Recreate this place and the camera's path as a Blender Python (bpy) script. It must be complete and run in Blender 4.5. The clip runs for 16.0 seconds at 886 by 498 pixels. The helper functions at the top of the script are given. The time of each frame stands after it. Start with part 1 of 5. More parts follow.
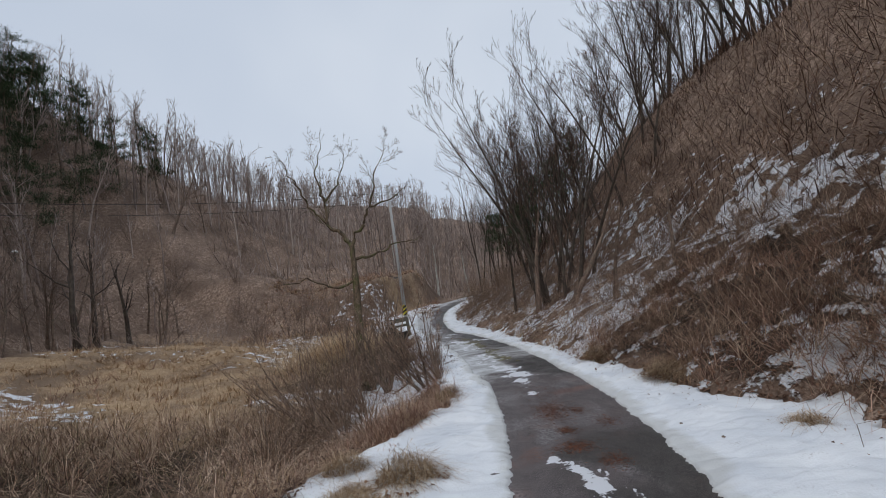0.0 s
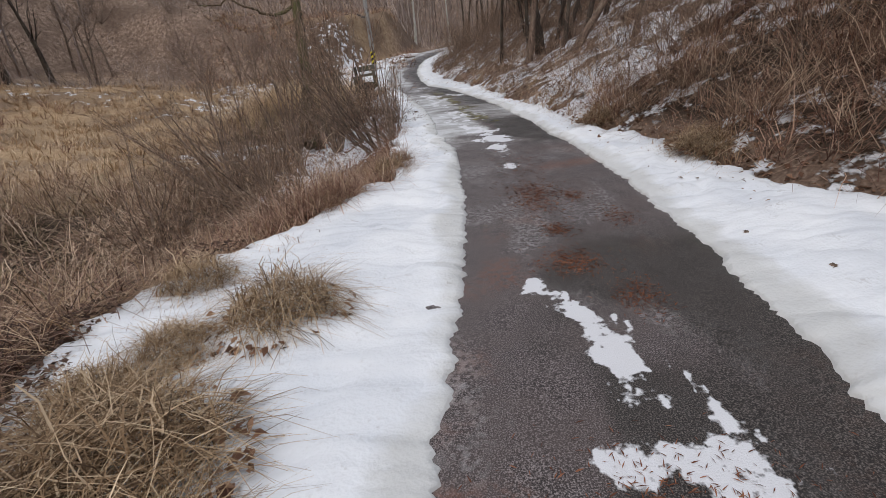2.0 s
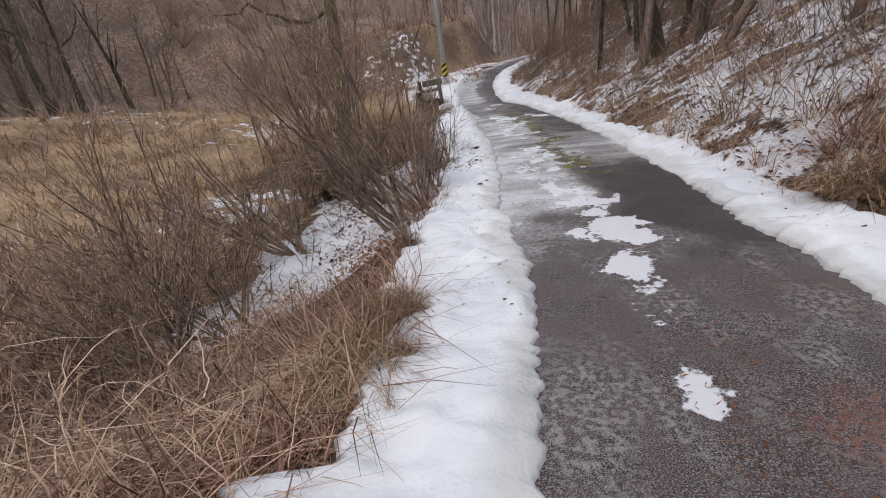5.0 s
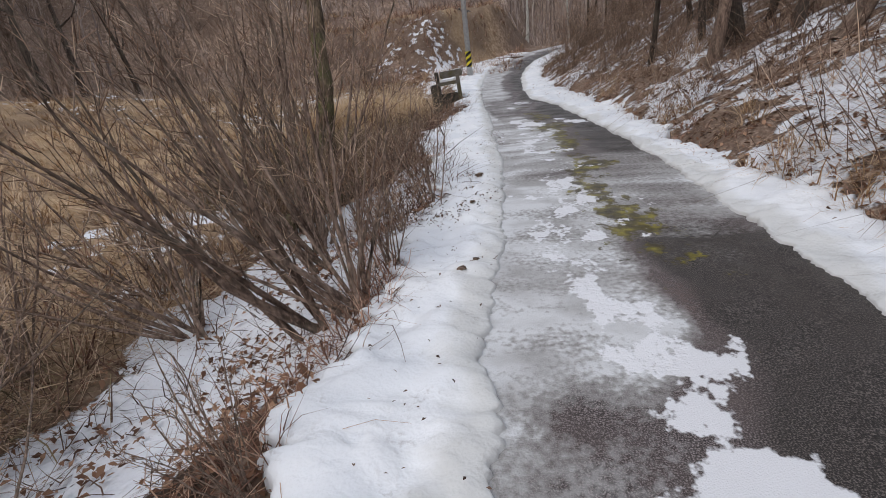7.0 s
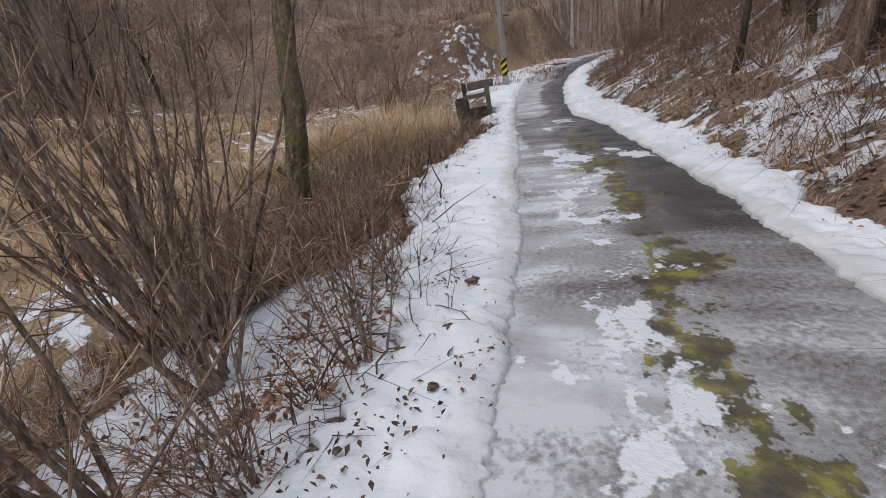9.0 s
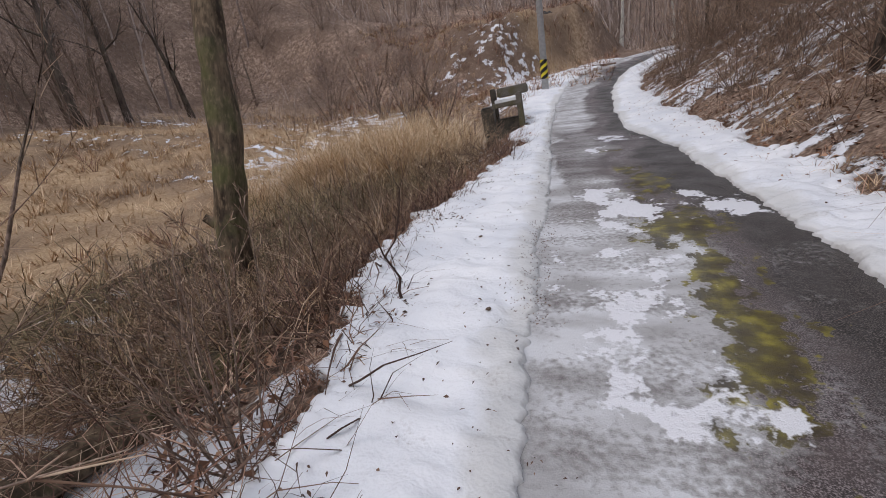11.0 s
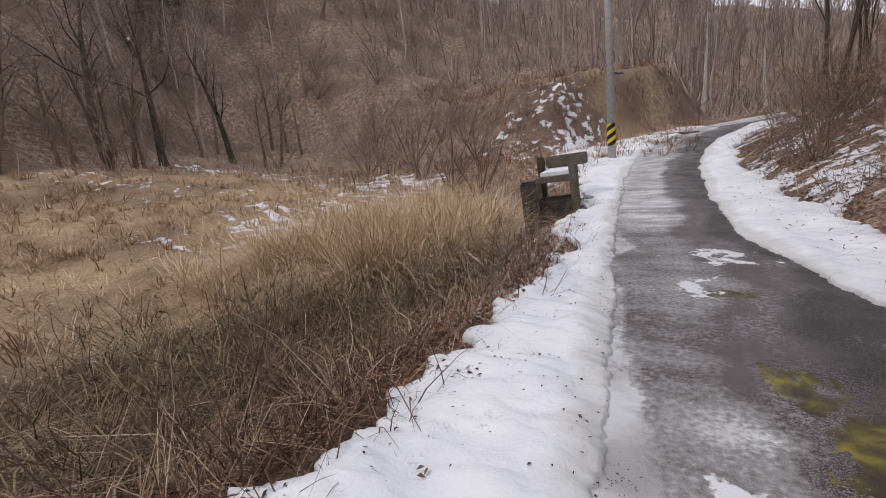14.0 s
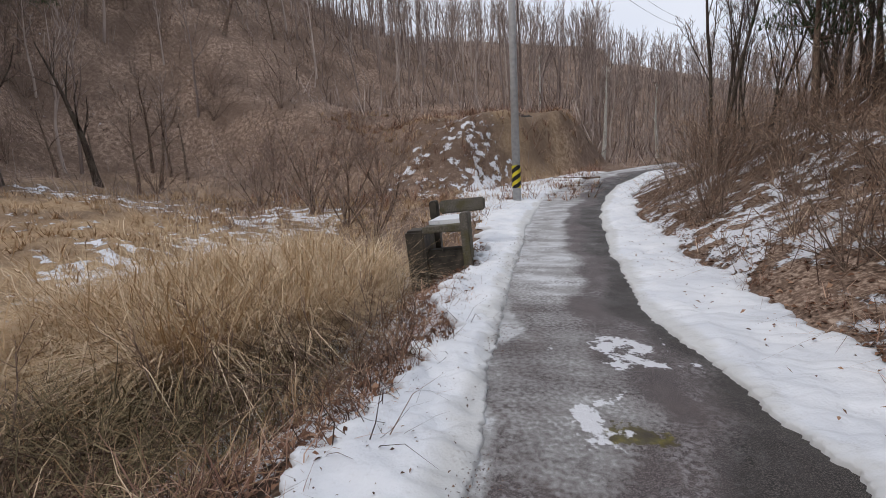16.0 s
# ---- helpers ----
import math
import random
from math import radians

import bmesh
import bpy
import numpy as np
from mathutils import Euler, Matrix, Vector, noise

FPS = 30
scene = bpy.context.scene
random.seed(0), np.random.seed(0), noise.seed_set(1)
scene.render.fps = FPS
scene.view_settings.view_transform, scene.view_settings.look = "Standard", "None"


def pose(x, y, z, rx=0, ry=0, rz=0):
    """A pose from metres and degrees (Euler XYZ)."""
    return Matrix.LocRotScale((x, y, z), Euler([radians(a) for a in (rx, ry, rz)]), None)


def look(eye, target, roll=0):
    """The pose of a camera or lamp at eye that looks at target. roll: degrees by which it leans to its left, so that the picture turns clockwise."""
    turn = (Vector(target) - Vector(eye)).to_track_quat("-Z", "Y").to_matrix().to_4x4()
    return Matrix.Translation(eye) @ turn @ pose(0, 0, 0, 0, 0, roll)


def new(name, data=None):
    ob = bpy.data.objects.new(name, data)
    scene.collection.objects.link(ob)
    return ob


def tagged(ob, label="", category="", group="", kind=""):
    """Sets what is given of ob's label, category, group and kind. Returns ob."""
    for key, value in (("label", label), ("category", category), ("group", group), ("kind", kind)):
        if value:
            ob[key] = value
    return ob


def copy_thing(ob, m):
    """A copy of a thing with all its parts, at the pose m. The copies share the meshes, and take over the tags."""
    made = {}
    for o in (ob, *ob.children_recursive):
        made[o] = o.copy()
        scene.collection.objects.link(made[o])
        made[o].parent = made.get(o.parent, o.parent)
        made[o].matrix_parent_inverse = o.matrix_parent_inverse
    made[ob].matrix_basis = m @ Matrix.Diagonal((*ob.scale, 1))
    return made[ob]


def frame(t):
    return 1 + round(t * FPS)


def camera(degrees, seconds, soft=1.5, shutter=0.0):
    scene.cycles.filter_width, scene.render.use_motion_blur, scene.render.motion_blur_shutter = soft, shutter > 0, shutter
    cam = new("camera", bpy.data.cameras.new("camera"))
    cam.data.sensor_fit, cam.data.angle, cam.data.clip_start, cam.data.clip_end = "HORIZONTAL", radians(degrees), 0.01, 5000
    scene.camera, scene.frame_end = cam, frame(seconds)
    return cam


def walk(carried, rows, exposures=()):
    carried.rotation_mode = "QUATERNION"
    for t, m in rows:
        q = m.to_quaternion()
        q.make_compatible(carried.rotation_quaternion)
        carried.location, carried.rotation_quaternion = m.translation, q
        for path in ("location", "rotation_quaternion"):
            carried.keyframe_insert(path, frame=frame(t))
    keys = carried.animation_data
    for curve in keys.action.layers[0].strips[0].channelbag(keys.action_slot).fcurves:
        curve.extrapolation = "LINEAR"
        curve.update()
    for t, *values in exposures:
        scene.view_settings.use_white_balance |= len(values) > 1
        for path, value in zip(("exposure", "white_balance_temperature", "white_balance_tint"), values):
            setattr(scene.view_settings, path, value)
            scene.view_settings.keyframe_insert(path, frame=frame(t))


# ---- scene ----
cam = camera(88.2, 16.0, 0.8)
METRES, EYE, TILT, LEAN, TURN = 20.0, 1.88, 6.2, 7.5, 0.0
ROWS = [
    (0.0, 0.0, 0.0, 0.0, 0.0, 0.0, -0.0),
    (0.5, 0.0052, 0.03, -0.0035, 1.2, -0.86, 0.78),
    (1.0, 0.0108, 0.0607, -0.0122, -0.81, -8.13, 0.22),
    (1.5, 0.0181, 0.0943, -0.023, -3.35, -18.31, -0.9),
    (2.0, 0.0225, 0.1265, -0.033, -1.79, -29.41, -2.98),
    (2.5, 0.0252, 0.1607, -0.0354, 0.72, -30.78, 1.2),
    (3.0, 0.026, 0.1976, -0.0391, 2.43, -28.93, 2.0),
    (3.5, 0.0293, 0.2343, -0.0422, 3.67, -28.0, 2.23),
    (4.0, 0.0311, 0.2684, -0.0472, 4.79, -27.72, 1.81),
    (6.5, 0.0429, 0.4315, -0.0686, 10.72, -29.83, -0.59),
    (7.0, 0.0433, 0.465, -0.0719, 11.31, -29.71, -0.08),
    (7.5, 0.0453, 0.4991, -0.0752, 11.59, -29.39, 0.46),
    (8.0, 0.0454, 0.5326, -0.0788, 12.62, -29.12, 0.84),
    (8.5, 0.0452, 0.5672, -0.0824, 14.44, -28.88, 1.26),
    (9.0, 0.0421, 0.5994, -0.0858, 16.16, -28.86, 1.42),
    (11.5, 0.0302, 0.7519, -0.1041, 22.31, -27.96, 3.54),
    (12.0, 0.0259, 0.7829, -0.1075, 23.7, -26.8, 3.74),
    (12.5, 0.0243, 0.8135, -0.1105, 25.2, -25.34, 3.11),
    (13.0, 0.0187, 0.8433, -0.1143, 26.12, -24.26, 2.46),
    (13.5, 0.013, 0.8722, -0.1174, 27.95, -22.88, 2.07),
    (14.0, 0.0044, 0.8955, -0.1205, 29.47, -21.57, 1.25),
    (14.5, 0.0003, 0.9186, -0.1246, 28.95, -21.09, -0.46),
    (15.0, -0.0015, 0.9426, -0.1252, 26.3, -20.51, -2.45),
    (15.5, -0.0023, 0.9638, -0.1259, 23.06, -19.23, -3.48),
    (16.0, 0.0034, 0.9816, -0.1237, 20.31, -17.63, -3.06),
]
walk(cam, [(t, pose(0, 0, EYE, TILT, LEAN, TURN) @ pose(METRES * x, METRES * y, METRES * z, 90 + pitch, roll, yaw)) for t, x, y, z, yaw, pitch, roll in ROWS],
     [(0.0, -0.25, 6250, 10), (0.6, -0.22, 6250, 10), (1.2, -0.16, 6350, 10), (2.0, 0.1, 6680, 13), (3.0, 0.06, 6650, 14), (4.0, 0.21, 6650, 16), (8.0, 0.1, 6530, 13), (12.0, 0.11, 6620, 18), (14.0, 0.19, 6740, 18), (15.0, 0.11, 6680, 17), (16.0, 0.08, 6570, 14)])

# ---- sky and light: an overcast winter day ----
world = bpy.data.worlds.new("overcast_sky")
scene.world = world
world.use_nodes = True
wn, wl = world.node_tree.nodes, world.node_tree.links
sky = wn.new("ShaderNodeTexSky")
sky.sky_type = "NISHITA"
sky.sun_disc = False
sky.sun_elevation, sky.sun_rotation = radians(42), radians(215)
sky.air_density, sky.dust_density, sky.ozone_density = 1.0, 3.0, 1.0
back = wn["Background"]
cloud = wn.new("ShaderNodeTexNoise")
cloud.inputs["Scale"].default_value, cloud.inputs["Detail"].default_value = 1.6, 3.0
ramp = wn.new("ShaderNodeValToRGB")
ramp.color_ramp.elements[0].position, ramp.color_ramp.elements[0].color = 0.3, (5.6, 6.3, 7.4, 1)
ramp.color_ramp.elements[1].position, ramp.color_ramp.elements[1].color = 0.7, (7.4, 7.9, 8.6, 1)
mixs = wn.new("ShaderNodeMix")
mixs.data_type = "RGBA"
mixs.inputs[0].default_value = 0.9
wl.new(cloud.outputs["Fac"], ramp.inputs["Fac"])
wl.new(sky.outputs["Color"], mixs.inputs[6])
wl.new(ramp.outputs["Color"], mixs.inputs[7])
wl.new(mixs.outputs[2], back.inputs["Color"])
back.inputs["Strength"].default_value = 0.11
sun = new("sun", bpy.data.lights.new("sun", "SUN"))
sun.data.energy, sun.data.angle, sun.data.color = 0.9, radians(25), (1.0, 0.95, 0.88)
sun.matrix_world = look((0, 0, 60), (25, 35, 0))


# ---- materials ----
def material(name, build, rough=0.9, metal=0.0, spec=0.3):
    """A node material: build(nodes, links, bsdf, add) sets its colour and relief."""
    m = bpy.data.materials.new(name)
    m.use_nodes = True
    nodes, links = m.node_tree.nodes, m.node_tree.links
    bsdf = nodes["Principled BSDF"]
    bsdf.inputs["Roughness"].default_value, bsdf.inputs["Metallic"].default_value = rough, metal
    bsdf.inputs["Specular IOR Level"].default_value = spec

    def add(kind, **values):
        n = nodes.new("ShaderNode" + kind)
        for key, value in values.items():
            n.inputs[key.replace("_", " ")].default_value = value
        return n
    build(nodes, links, bsdf, add)
    return m


def noise_at(links, add, coords, scale, detail=4.0, stretch=(1, 1, 1), shift=0.0):
    mapping = add("Mapping", Scale=stretch, Location=(shift, shift * 0.7, shift * 0.3))
    links.new(coords, mapping.inputs["Vector"])
    n = add("TexNoise", Scale=scale, Detail=detail)
    links.new(mapping.outputs["Vector"], n.inputs["Vector"])
    return n.outputs["Fac"]


def steps(links, add, fac, *stops):
    r = add("ValToRGB")
    e = r.color_ramp.elements
    while len(e) < len(stops):
        e.new(0.5)
    for k, (p, c) in zip(e, stops):
        k.position, k.color = p, (*c, 1) if len(c) == 3 else c
    links.new(fac, r.inputs["Fac"])
    return r.outputs["Color"]


def value_map(links, add, fac, a, b, c=0.0, d=1.0):
    n = add("MapRange")
    for key, value in zip(("From Min", "From Max", "To Min", "To Max"), (a, b, c, d)):
        n.inputs[key].default_value = value
    links.new(fac, n.inputs["Value"])
    return n.outputs["Result"]


def arith(links, add, op, a, b):
    n = add("Math")
    n.operation = op
    for k, v in zip(n.inputs, (a, b)):
        if isinstance(v, (int, float)):
            k.default_value = v
        else:
            links.new(v, k)
    return n.outputs[0]


def blend(links, add, fac, a, b):
    n = add("Mix")
    n.data_type = "RGBA"
    links.new(fac, n.inputs[0])
    for k, v in ((6, a), (7, b)):
        if isinstance(v, tuple):
            n.inputs[k].default_value = (*v, 1)
        else:
            links.new(v, n.inputs[k])
    return n.outputs[2]


def relief(links, add, bsdf, height, strength, distance=0.02):
    b = add("Bump", Strength=strength, Distance=distance)
    links.new(height, b.inputs["Height"])
    links.new(b.outputs["Normal"], bsdf.inputs["Normal"])


def build_ground(nodes, links, bsdf, add):
    pos = add("NewGeometry").outputs["Position"]
    fine = arith(links, add, "ADD", arith(links, add, "MULTIPLY", noise_at(links, add, pos, 22.0, 6.0), 0.62), arith(links, add, "MULTIPLY", noise_at(links, add, pos, 4.5, 6.0), 0.38))
    mid = noise_at(links, add, pos, 2.7, 8.0)
    wide = noise_at(links, add, pos, 0.35, 4.0)
    litter = steps(links, add, fine, (0.34, (0.050, 0.034, 0.025)), (0.5, (0.25, 0.172, 0.128)), (0.62, (0.56, 0.43, 0.335)))
    straw = steps(links, add, fine, (0.3, (0.21, 0.13, 0.062)), (0.55, (0.48, 0.345, 0.215)), (0.75, (0.68, 0.53, 0.37)))
    fieldness = add("Attribute")
    fieldness.attribute_name = "field"
    snowness = add("Attribute")
    snowness.attribute_name = "snowy"
    tone = blend(links, add, fieldness.outputs["Fac"], litter, straw)
    tone = blend(links, add, value_map(links, add, wide, 0.4, 0.62, 0.0, 0.75), tone, (0.15, 0.105, 0.08))
    # dark earth blackened in its colour to stand in for shade under brush
    soil_shade = add("Attribute")
    soil_shade.attribute_name = "soil_shade"
    tone = blend(links, add, value_map(links, add, arith(links, add, "ADD", soil_shade.outputs["Fac"], arith(links, add, "MULTIPLY", mid, 0.6)), 0.5, 1.0, 0.0, 0.85), tone, (0.032, 0.023, 0.017))
    cover = arith(links, add, "ADD", arith(links, add, "MULTIPLY", mid, 0.72), arith(links, add, "MULTIPLY", fine, 0.28))
    limit = value_map(links, add, snowness.outputs["Fac"], 0.0, 1.0, 0.72, 0.33)
    mask = value_map(links, add, arith(links, add, "SUBTRACT", cover, limit), -0.015, 0.02)
    tone = blend(links, add, mask, tone, (0.80, 0.82, 0.86))
    links.new(tone, bsdf.inputs["Base Color"])
    relief(links, add, bsdf, arith(links, add, "ADD", fine, arith(links, add, "MULTIPLY", mask, 0.6)), 0.9, 0.05)


def build_road(nodes, links, bsdf, add):
    pos = add("NewGeometry").outputs["Position"]
    sep = add("SeparateXYZ")
    links.new(pos, sep.inputs[0])
    grit = noise_at(links, add, pos, 150.0, 4.0)
    speck = noise_at(links, add, pos, 28.0, 3.0, shift=5.0)
    mid = noise_at(links, add, pos, 2.2, 6.0)
    streak = noise_at(links, add, pos, 1.5, 8.0, (1.0, 0.55, 1.0), 4.0)
    cross = noise_at(links, add, pos, 1.3, 8.0, (0.55, 2.4, 1.0), 9.0)
    tar = steps(links, add, grit, (0.37, (0.018, 0.015, 0.015)), (0.50, (0.080, 0.064, 0.062)), (0.64, (0.31, 0.27, 0.265)))
    tar = blend(links, add, value_map(links, add, mid, 0.40, 0.68, 0.0, 0.6), tar, (0.105, 0.078, 0.070))
    scuff = arith(links, add, "MULTIPLY", value_map(links, add, noise_at(links, add, pos, 1.7, 7.0, (1.6, 0.8, 1), 7.0), 0.50, 0.64), value_map(links, add, speck, 0.46, 0.6))
    tar = blend(links, add, arith(links, add, "MULTIPLY", scuff, 0.36), tar, (0.50, 0.49, 0.49))
    leafy = arith(links, add, "MULTIPLY", value_map(links, add, noise_at(links, add, pos, 1.0, 6.0, shift=2.0), 0.57, 0.65), value_map(links, add, speck, 0.42, 0.58))
    tar = blend(links, add, arith(links, add, "MULTIPLY", leafy, value_map(links, add, sep.outputs["Y"], 8.5, 9.5, 0.6, 0.1)), tar, (0.21, 0.085, 0.05))
    damp = add("Attribute")
    damp.attribute_name = "damp"
    soaked = value_map(links, add, arith(links, add, "ADD", damp.outputs["Fac"], arith(links, add, "MULTIPLY", streak, 0.8)), 0.55, 1.0, 0.0, 0.85)
    drenched = steps(links, add, grit, (0.37, (0.008, 0.007, 0.006)), (0.50, (0.026, 0.022, 0.019)), (0.64, (0.15, 0.13, 0.115)))
    tar = blend(links, add, soaked, tar, drenched)
    icy = add("Attribute")
    icy.attribute_name = "icy"
    cover = arith(links, add, "ADD", arith(links, add, "MULTIPLY", streak, 0.32), arith(links, add, "MULTIPLY", cross, 0.38))
    cover = arith(links, add, "ADD", cover, arith(links, add, "MULTIPLY", speck, 0.30))
    level = value_map(links, add, icy.outputs["Fac"], 0.0, 1.0, 0.80, 0.30)
    over = arith(links, add, "SUBTRACT", cover, level)
    thin = value_map(links, add, over, -0.075, 0.06)
    thick = value_map(links, add, over, 0.05, 0.14)
    tone = blend(links, add, arith(links, add, "MULTIPLY", thin, 0.74), tar, (0.385, 0.38, 0.37))
    mottle = value_map(links, add, noise_at(links, add, pos, 2.6, 9.0, (0.8, 1.3, 1), 21.0), 0.36, 0.62, 0.1, 0.75)
    tone = blend(links, add, arith(links, add, "MULTIPLY", thick, mottle), tone, (0.76, 0.78, 0.80))
    moss = add("Attribute")
    moss.attribute_name = "mossy"
    bits = value_map(links, add, arith(links, add, "ADD", arith(links, add, "MULTIPLY", noise_at(links, add, pos, 7.0, 8.0, (1, 0.7, 1), 11.0), 0.7), arith(links, add, "MULTIPLY", speck, 0.3)), 0.3, 0.7, -0.05, 1.05)
    green = value_map(links, add, arith(links, add, "ADD", moss.outputs["Fac"], bits), 1.0, 1.12)
    hue = steps(links, add, noise_at(links, add, pos, 7.0, 8.0), (0.36, (0.040, 0.028, 0.012)), (0.52, (0.095, 0.075, 0.012)), (0.66, (0.25, 0.215, 0.022)))
    tone = blend(links, add, arith(links, add, "MULTIPLY", green, 0.9), tone, hue)
    white = add("Attribute")
    white.attribute_name = "white"
    frost = value_map(links, add, arith(links, add, "ADD", arith(links, add, "MULTIPLY", noise_at(links, add, pos, 5.0, 9.0, (1, 0.8, 1), 17.0), 0.8), arith(links, add, "MULTIPLY", speck, 0.2)), 0.3, 0.7, 0.0, 1.0)
    lying = value_map(links, add, arith(links, add, "ADD", white.outputs["Fac"], frost), 1.0, 1.1)
    tone = blend(links, add, arith(links, add, "MULTIPLY", lying, 0.92), tone, (0.80, 0.81, 0.84))
    thick = arith(links, add, "ADD", thick, arith(links, add, "ADD", lying, arith(links, add, "MULTIPLY", green, 0.5)))
    links.new(tone, bsdf.inputs["Base Color"])
    wet = value_map(links, add, mid, 0.35, 0.65, 0.68, 0.42)
    links.new(wet, bsdf.inputs["Roughness"])
    h = arith(links, add, "ADD", arith(links, add, "MULTIPLY", grit, 0.4), arith(links, add, "MULTIPLY", thick, 0.6))
    h = arith(links, add, "ADD", h, arith(links, add, "MULTIPLY", noise_at(links, add, pos, 8.0, 4.0), 0.5))
    relief(links, add, bsdf, h, 0.42, 0.02)


def build_snow(nodes, links, bsdf, add):
    pos = add("NewGeometry").outputs["Position"]
    fine = noise_at(links, add, pos, 45.0, 5.0)
    mid = noise_at(links, add, pos, 6.0, 5.0)
    wide = noise_at(links, add, pos, 1.3, 4.0)
    tone = steps(links, add, wide, (0.35, (0.74, 0.77, 0.81)), (0.65, (0.88, 0.90, 0.92)))
    rim = add("Attribute")
    rim.attribute_name = "rim"
    glaze = value_map(links, add, arith(links, add, "ADD", rim.outputs["Fac"], arith(links, add, "MULTIPLY", mid, 0.7)), 0.75, 1.25, 0.0, 0.7)
    tone = blend(links, add, glaze, tone, (0.58, 0.58, 0.555))
    dirt = arith(links, add, "MULTIPLY", value_map(links, add, mid, 0.56, 0.75), value_map(links, add, fine, 0.5, 0.7, 0.0, 0.5))
    tone = blend(links, add, dirt, tone, (0.25, 0.21, 0.18))
    links.new(tone, bsdf.inputs["Base Color"])
    relief(links, add, bsdf, arith(links, add, "ADD", fine, arith(links, add, "MULTIPLY", mid, 1.5)), 0.35, 0.02)


def build_stems(dark, mid, light):
    def build(nodes, links, bsdf, add):
        rnd = add("NewGeometry").outputs["Random Per Island"]
        tone = steps(links, add, rnd, (0.0, dark), (0.55, mid), (1.0, light))
        pos = add("NewGeometry").outputs["Position"]
        wide = noise_at(links, add, pos, 0.7, 3.0)
        tone = blend(links, add, value_map(links, add, wide, 0.4, 0.7, 0.0, 0.45), tone, dark)
        links.new(tone, bsdf.inputs["Base Color"])
    return build


def build_bark(dark, light, scale=14.0, moss=0.0):
    def build(nodes, links, bsdf, add):
        pos = add("TexCoord").outputs["Object"]
        grain = noise_at(links, add, pos, scale, 6.0, (1, 1, 0.22))
        patch = noise_at(links, add, pos, 2.0, 4.0)
        tone = steps(links, add, grain, (0.35, dark), (0.65, light))
        tone = blend(links, add, value_map(links, add, patch, 0.45, 0.7, 0.0, 0.5), tone, (0.16, 0.15, 0.11))
        fleck = noise_at(links, add, pos, scale * 3.2, 5.0, (1, 1, 0.4), 6.0)
        tone = blend(links, add, value_map(links, add, fleck, 0.52, 0.68, 0.0, 0.55), tone, tuple(min(1, c * 1.7) for c in light))
        tone = blend(links, add, value_map(links, add, fleck, 0.30, 0.44, 0.6, 0.0), tone, tuple(c * 0.5 for c in dark))
        if moss:
            tone = blend(links, add, value_map(links, add, patch, 0.5, 0.62, 0.0, moss), tone, (0.10, 0.11, 0.03))
        links.new(tone, bsdf.inputs["Base Color"])
        relief(links, add, bsdf, grain, 1.0, 0.03)
    return build


def build_concrete(nodes, links, bsdf, add):
    pos = add("TexCoord").outputs["Object"]
    grain, patch = noise_at(links, add, pos, 40.0, 5.0), noise_at(links, add, pos, 3.5, 5.0)
    tone = steps(links, add, grain, (0.3, (0.085, 0.076, 0.062)), (0.7, (0.22, 0.20, 0.17)))
    tone = blend(links, add, value_map(links, add, patch, 0.45, 0.62, 0.0, 0.8), tone, (0.11, 0.10, 0.05))
    links.new(tone, bsdf.inputs["Base Color"])
    relief(links, add, bsdf, grain, 0.6, 0.02)


def build_plain(base, other, scale=8.0):
    def build(nodes, links, bsdf, add):
        pos = add("TexCoord").outputs["Object"]
        links.new(steps(links, add, noise_at(links, add, pos, scale, 5.0), (0.3, base), (0.7, other)), bsdf.inputs["Base Color"])
    return build


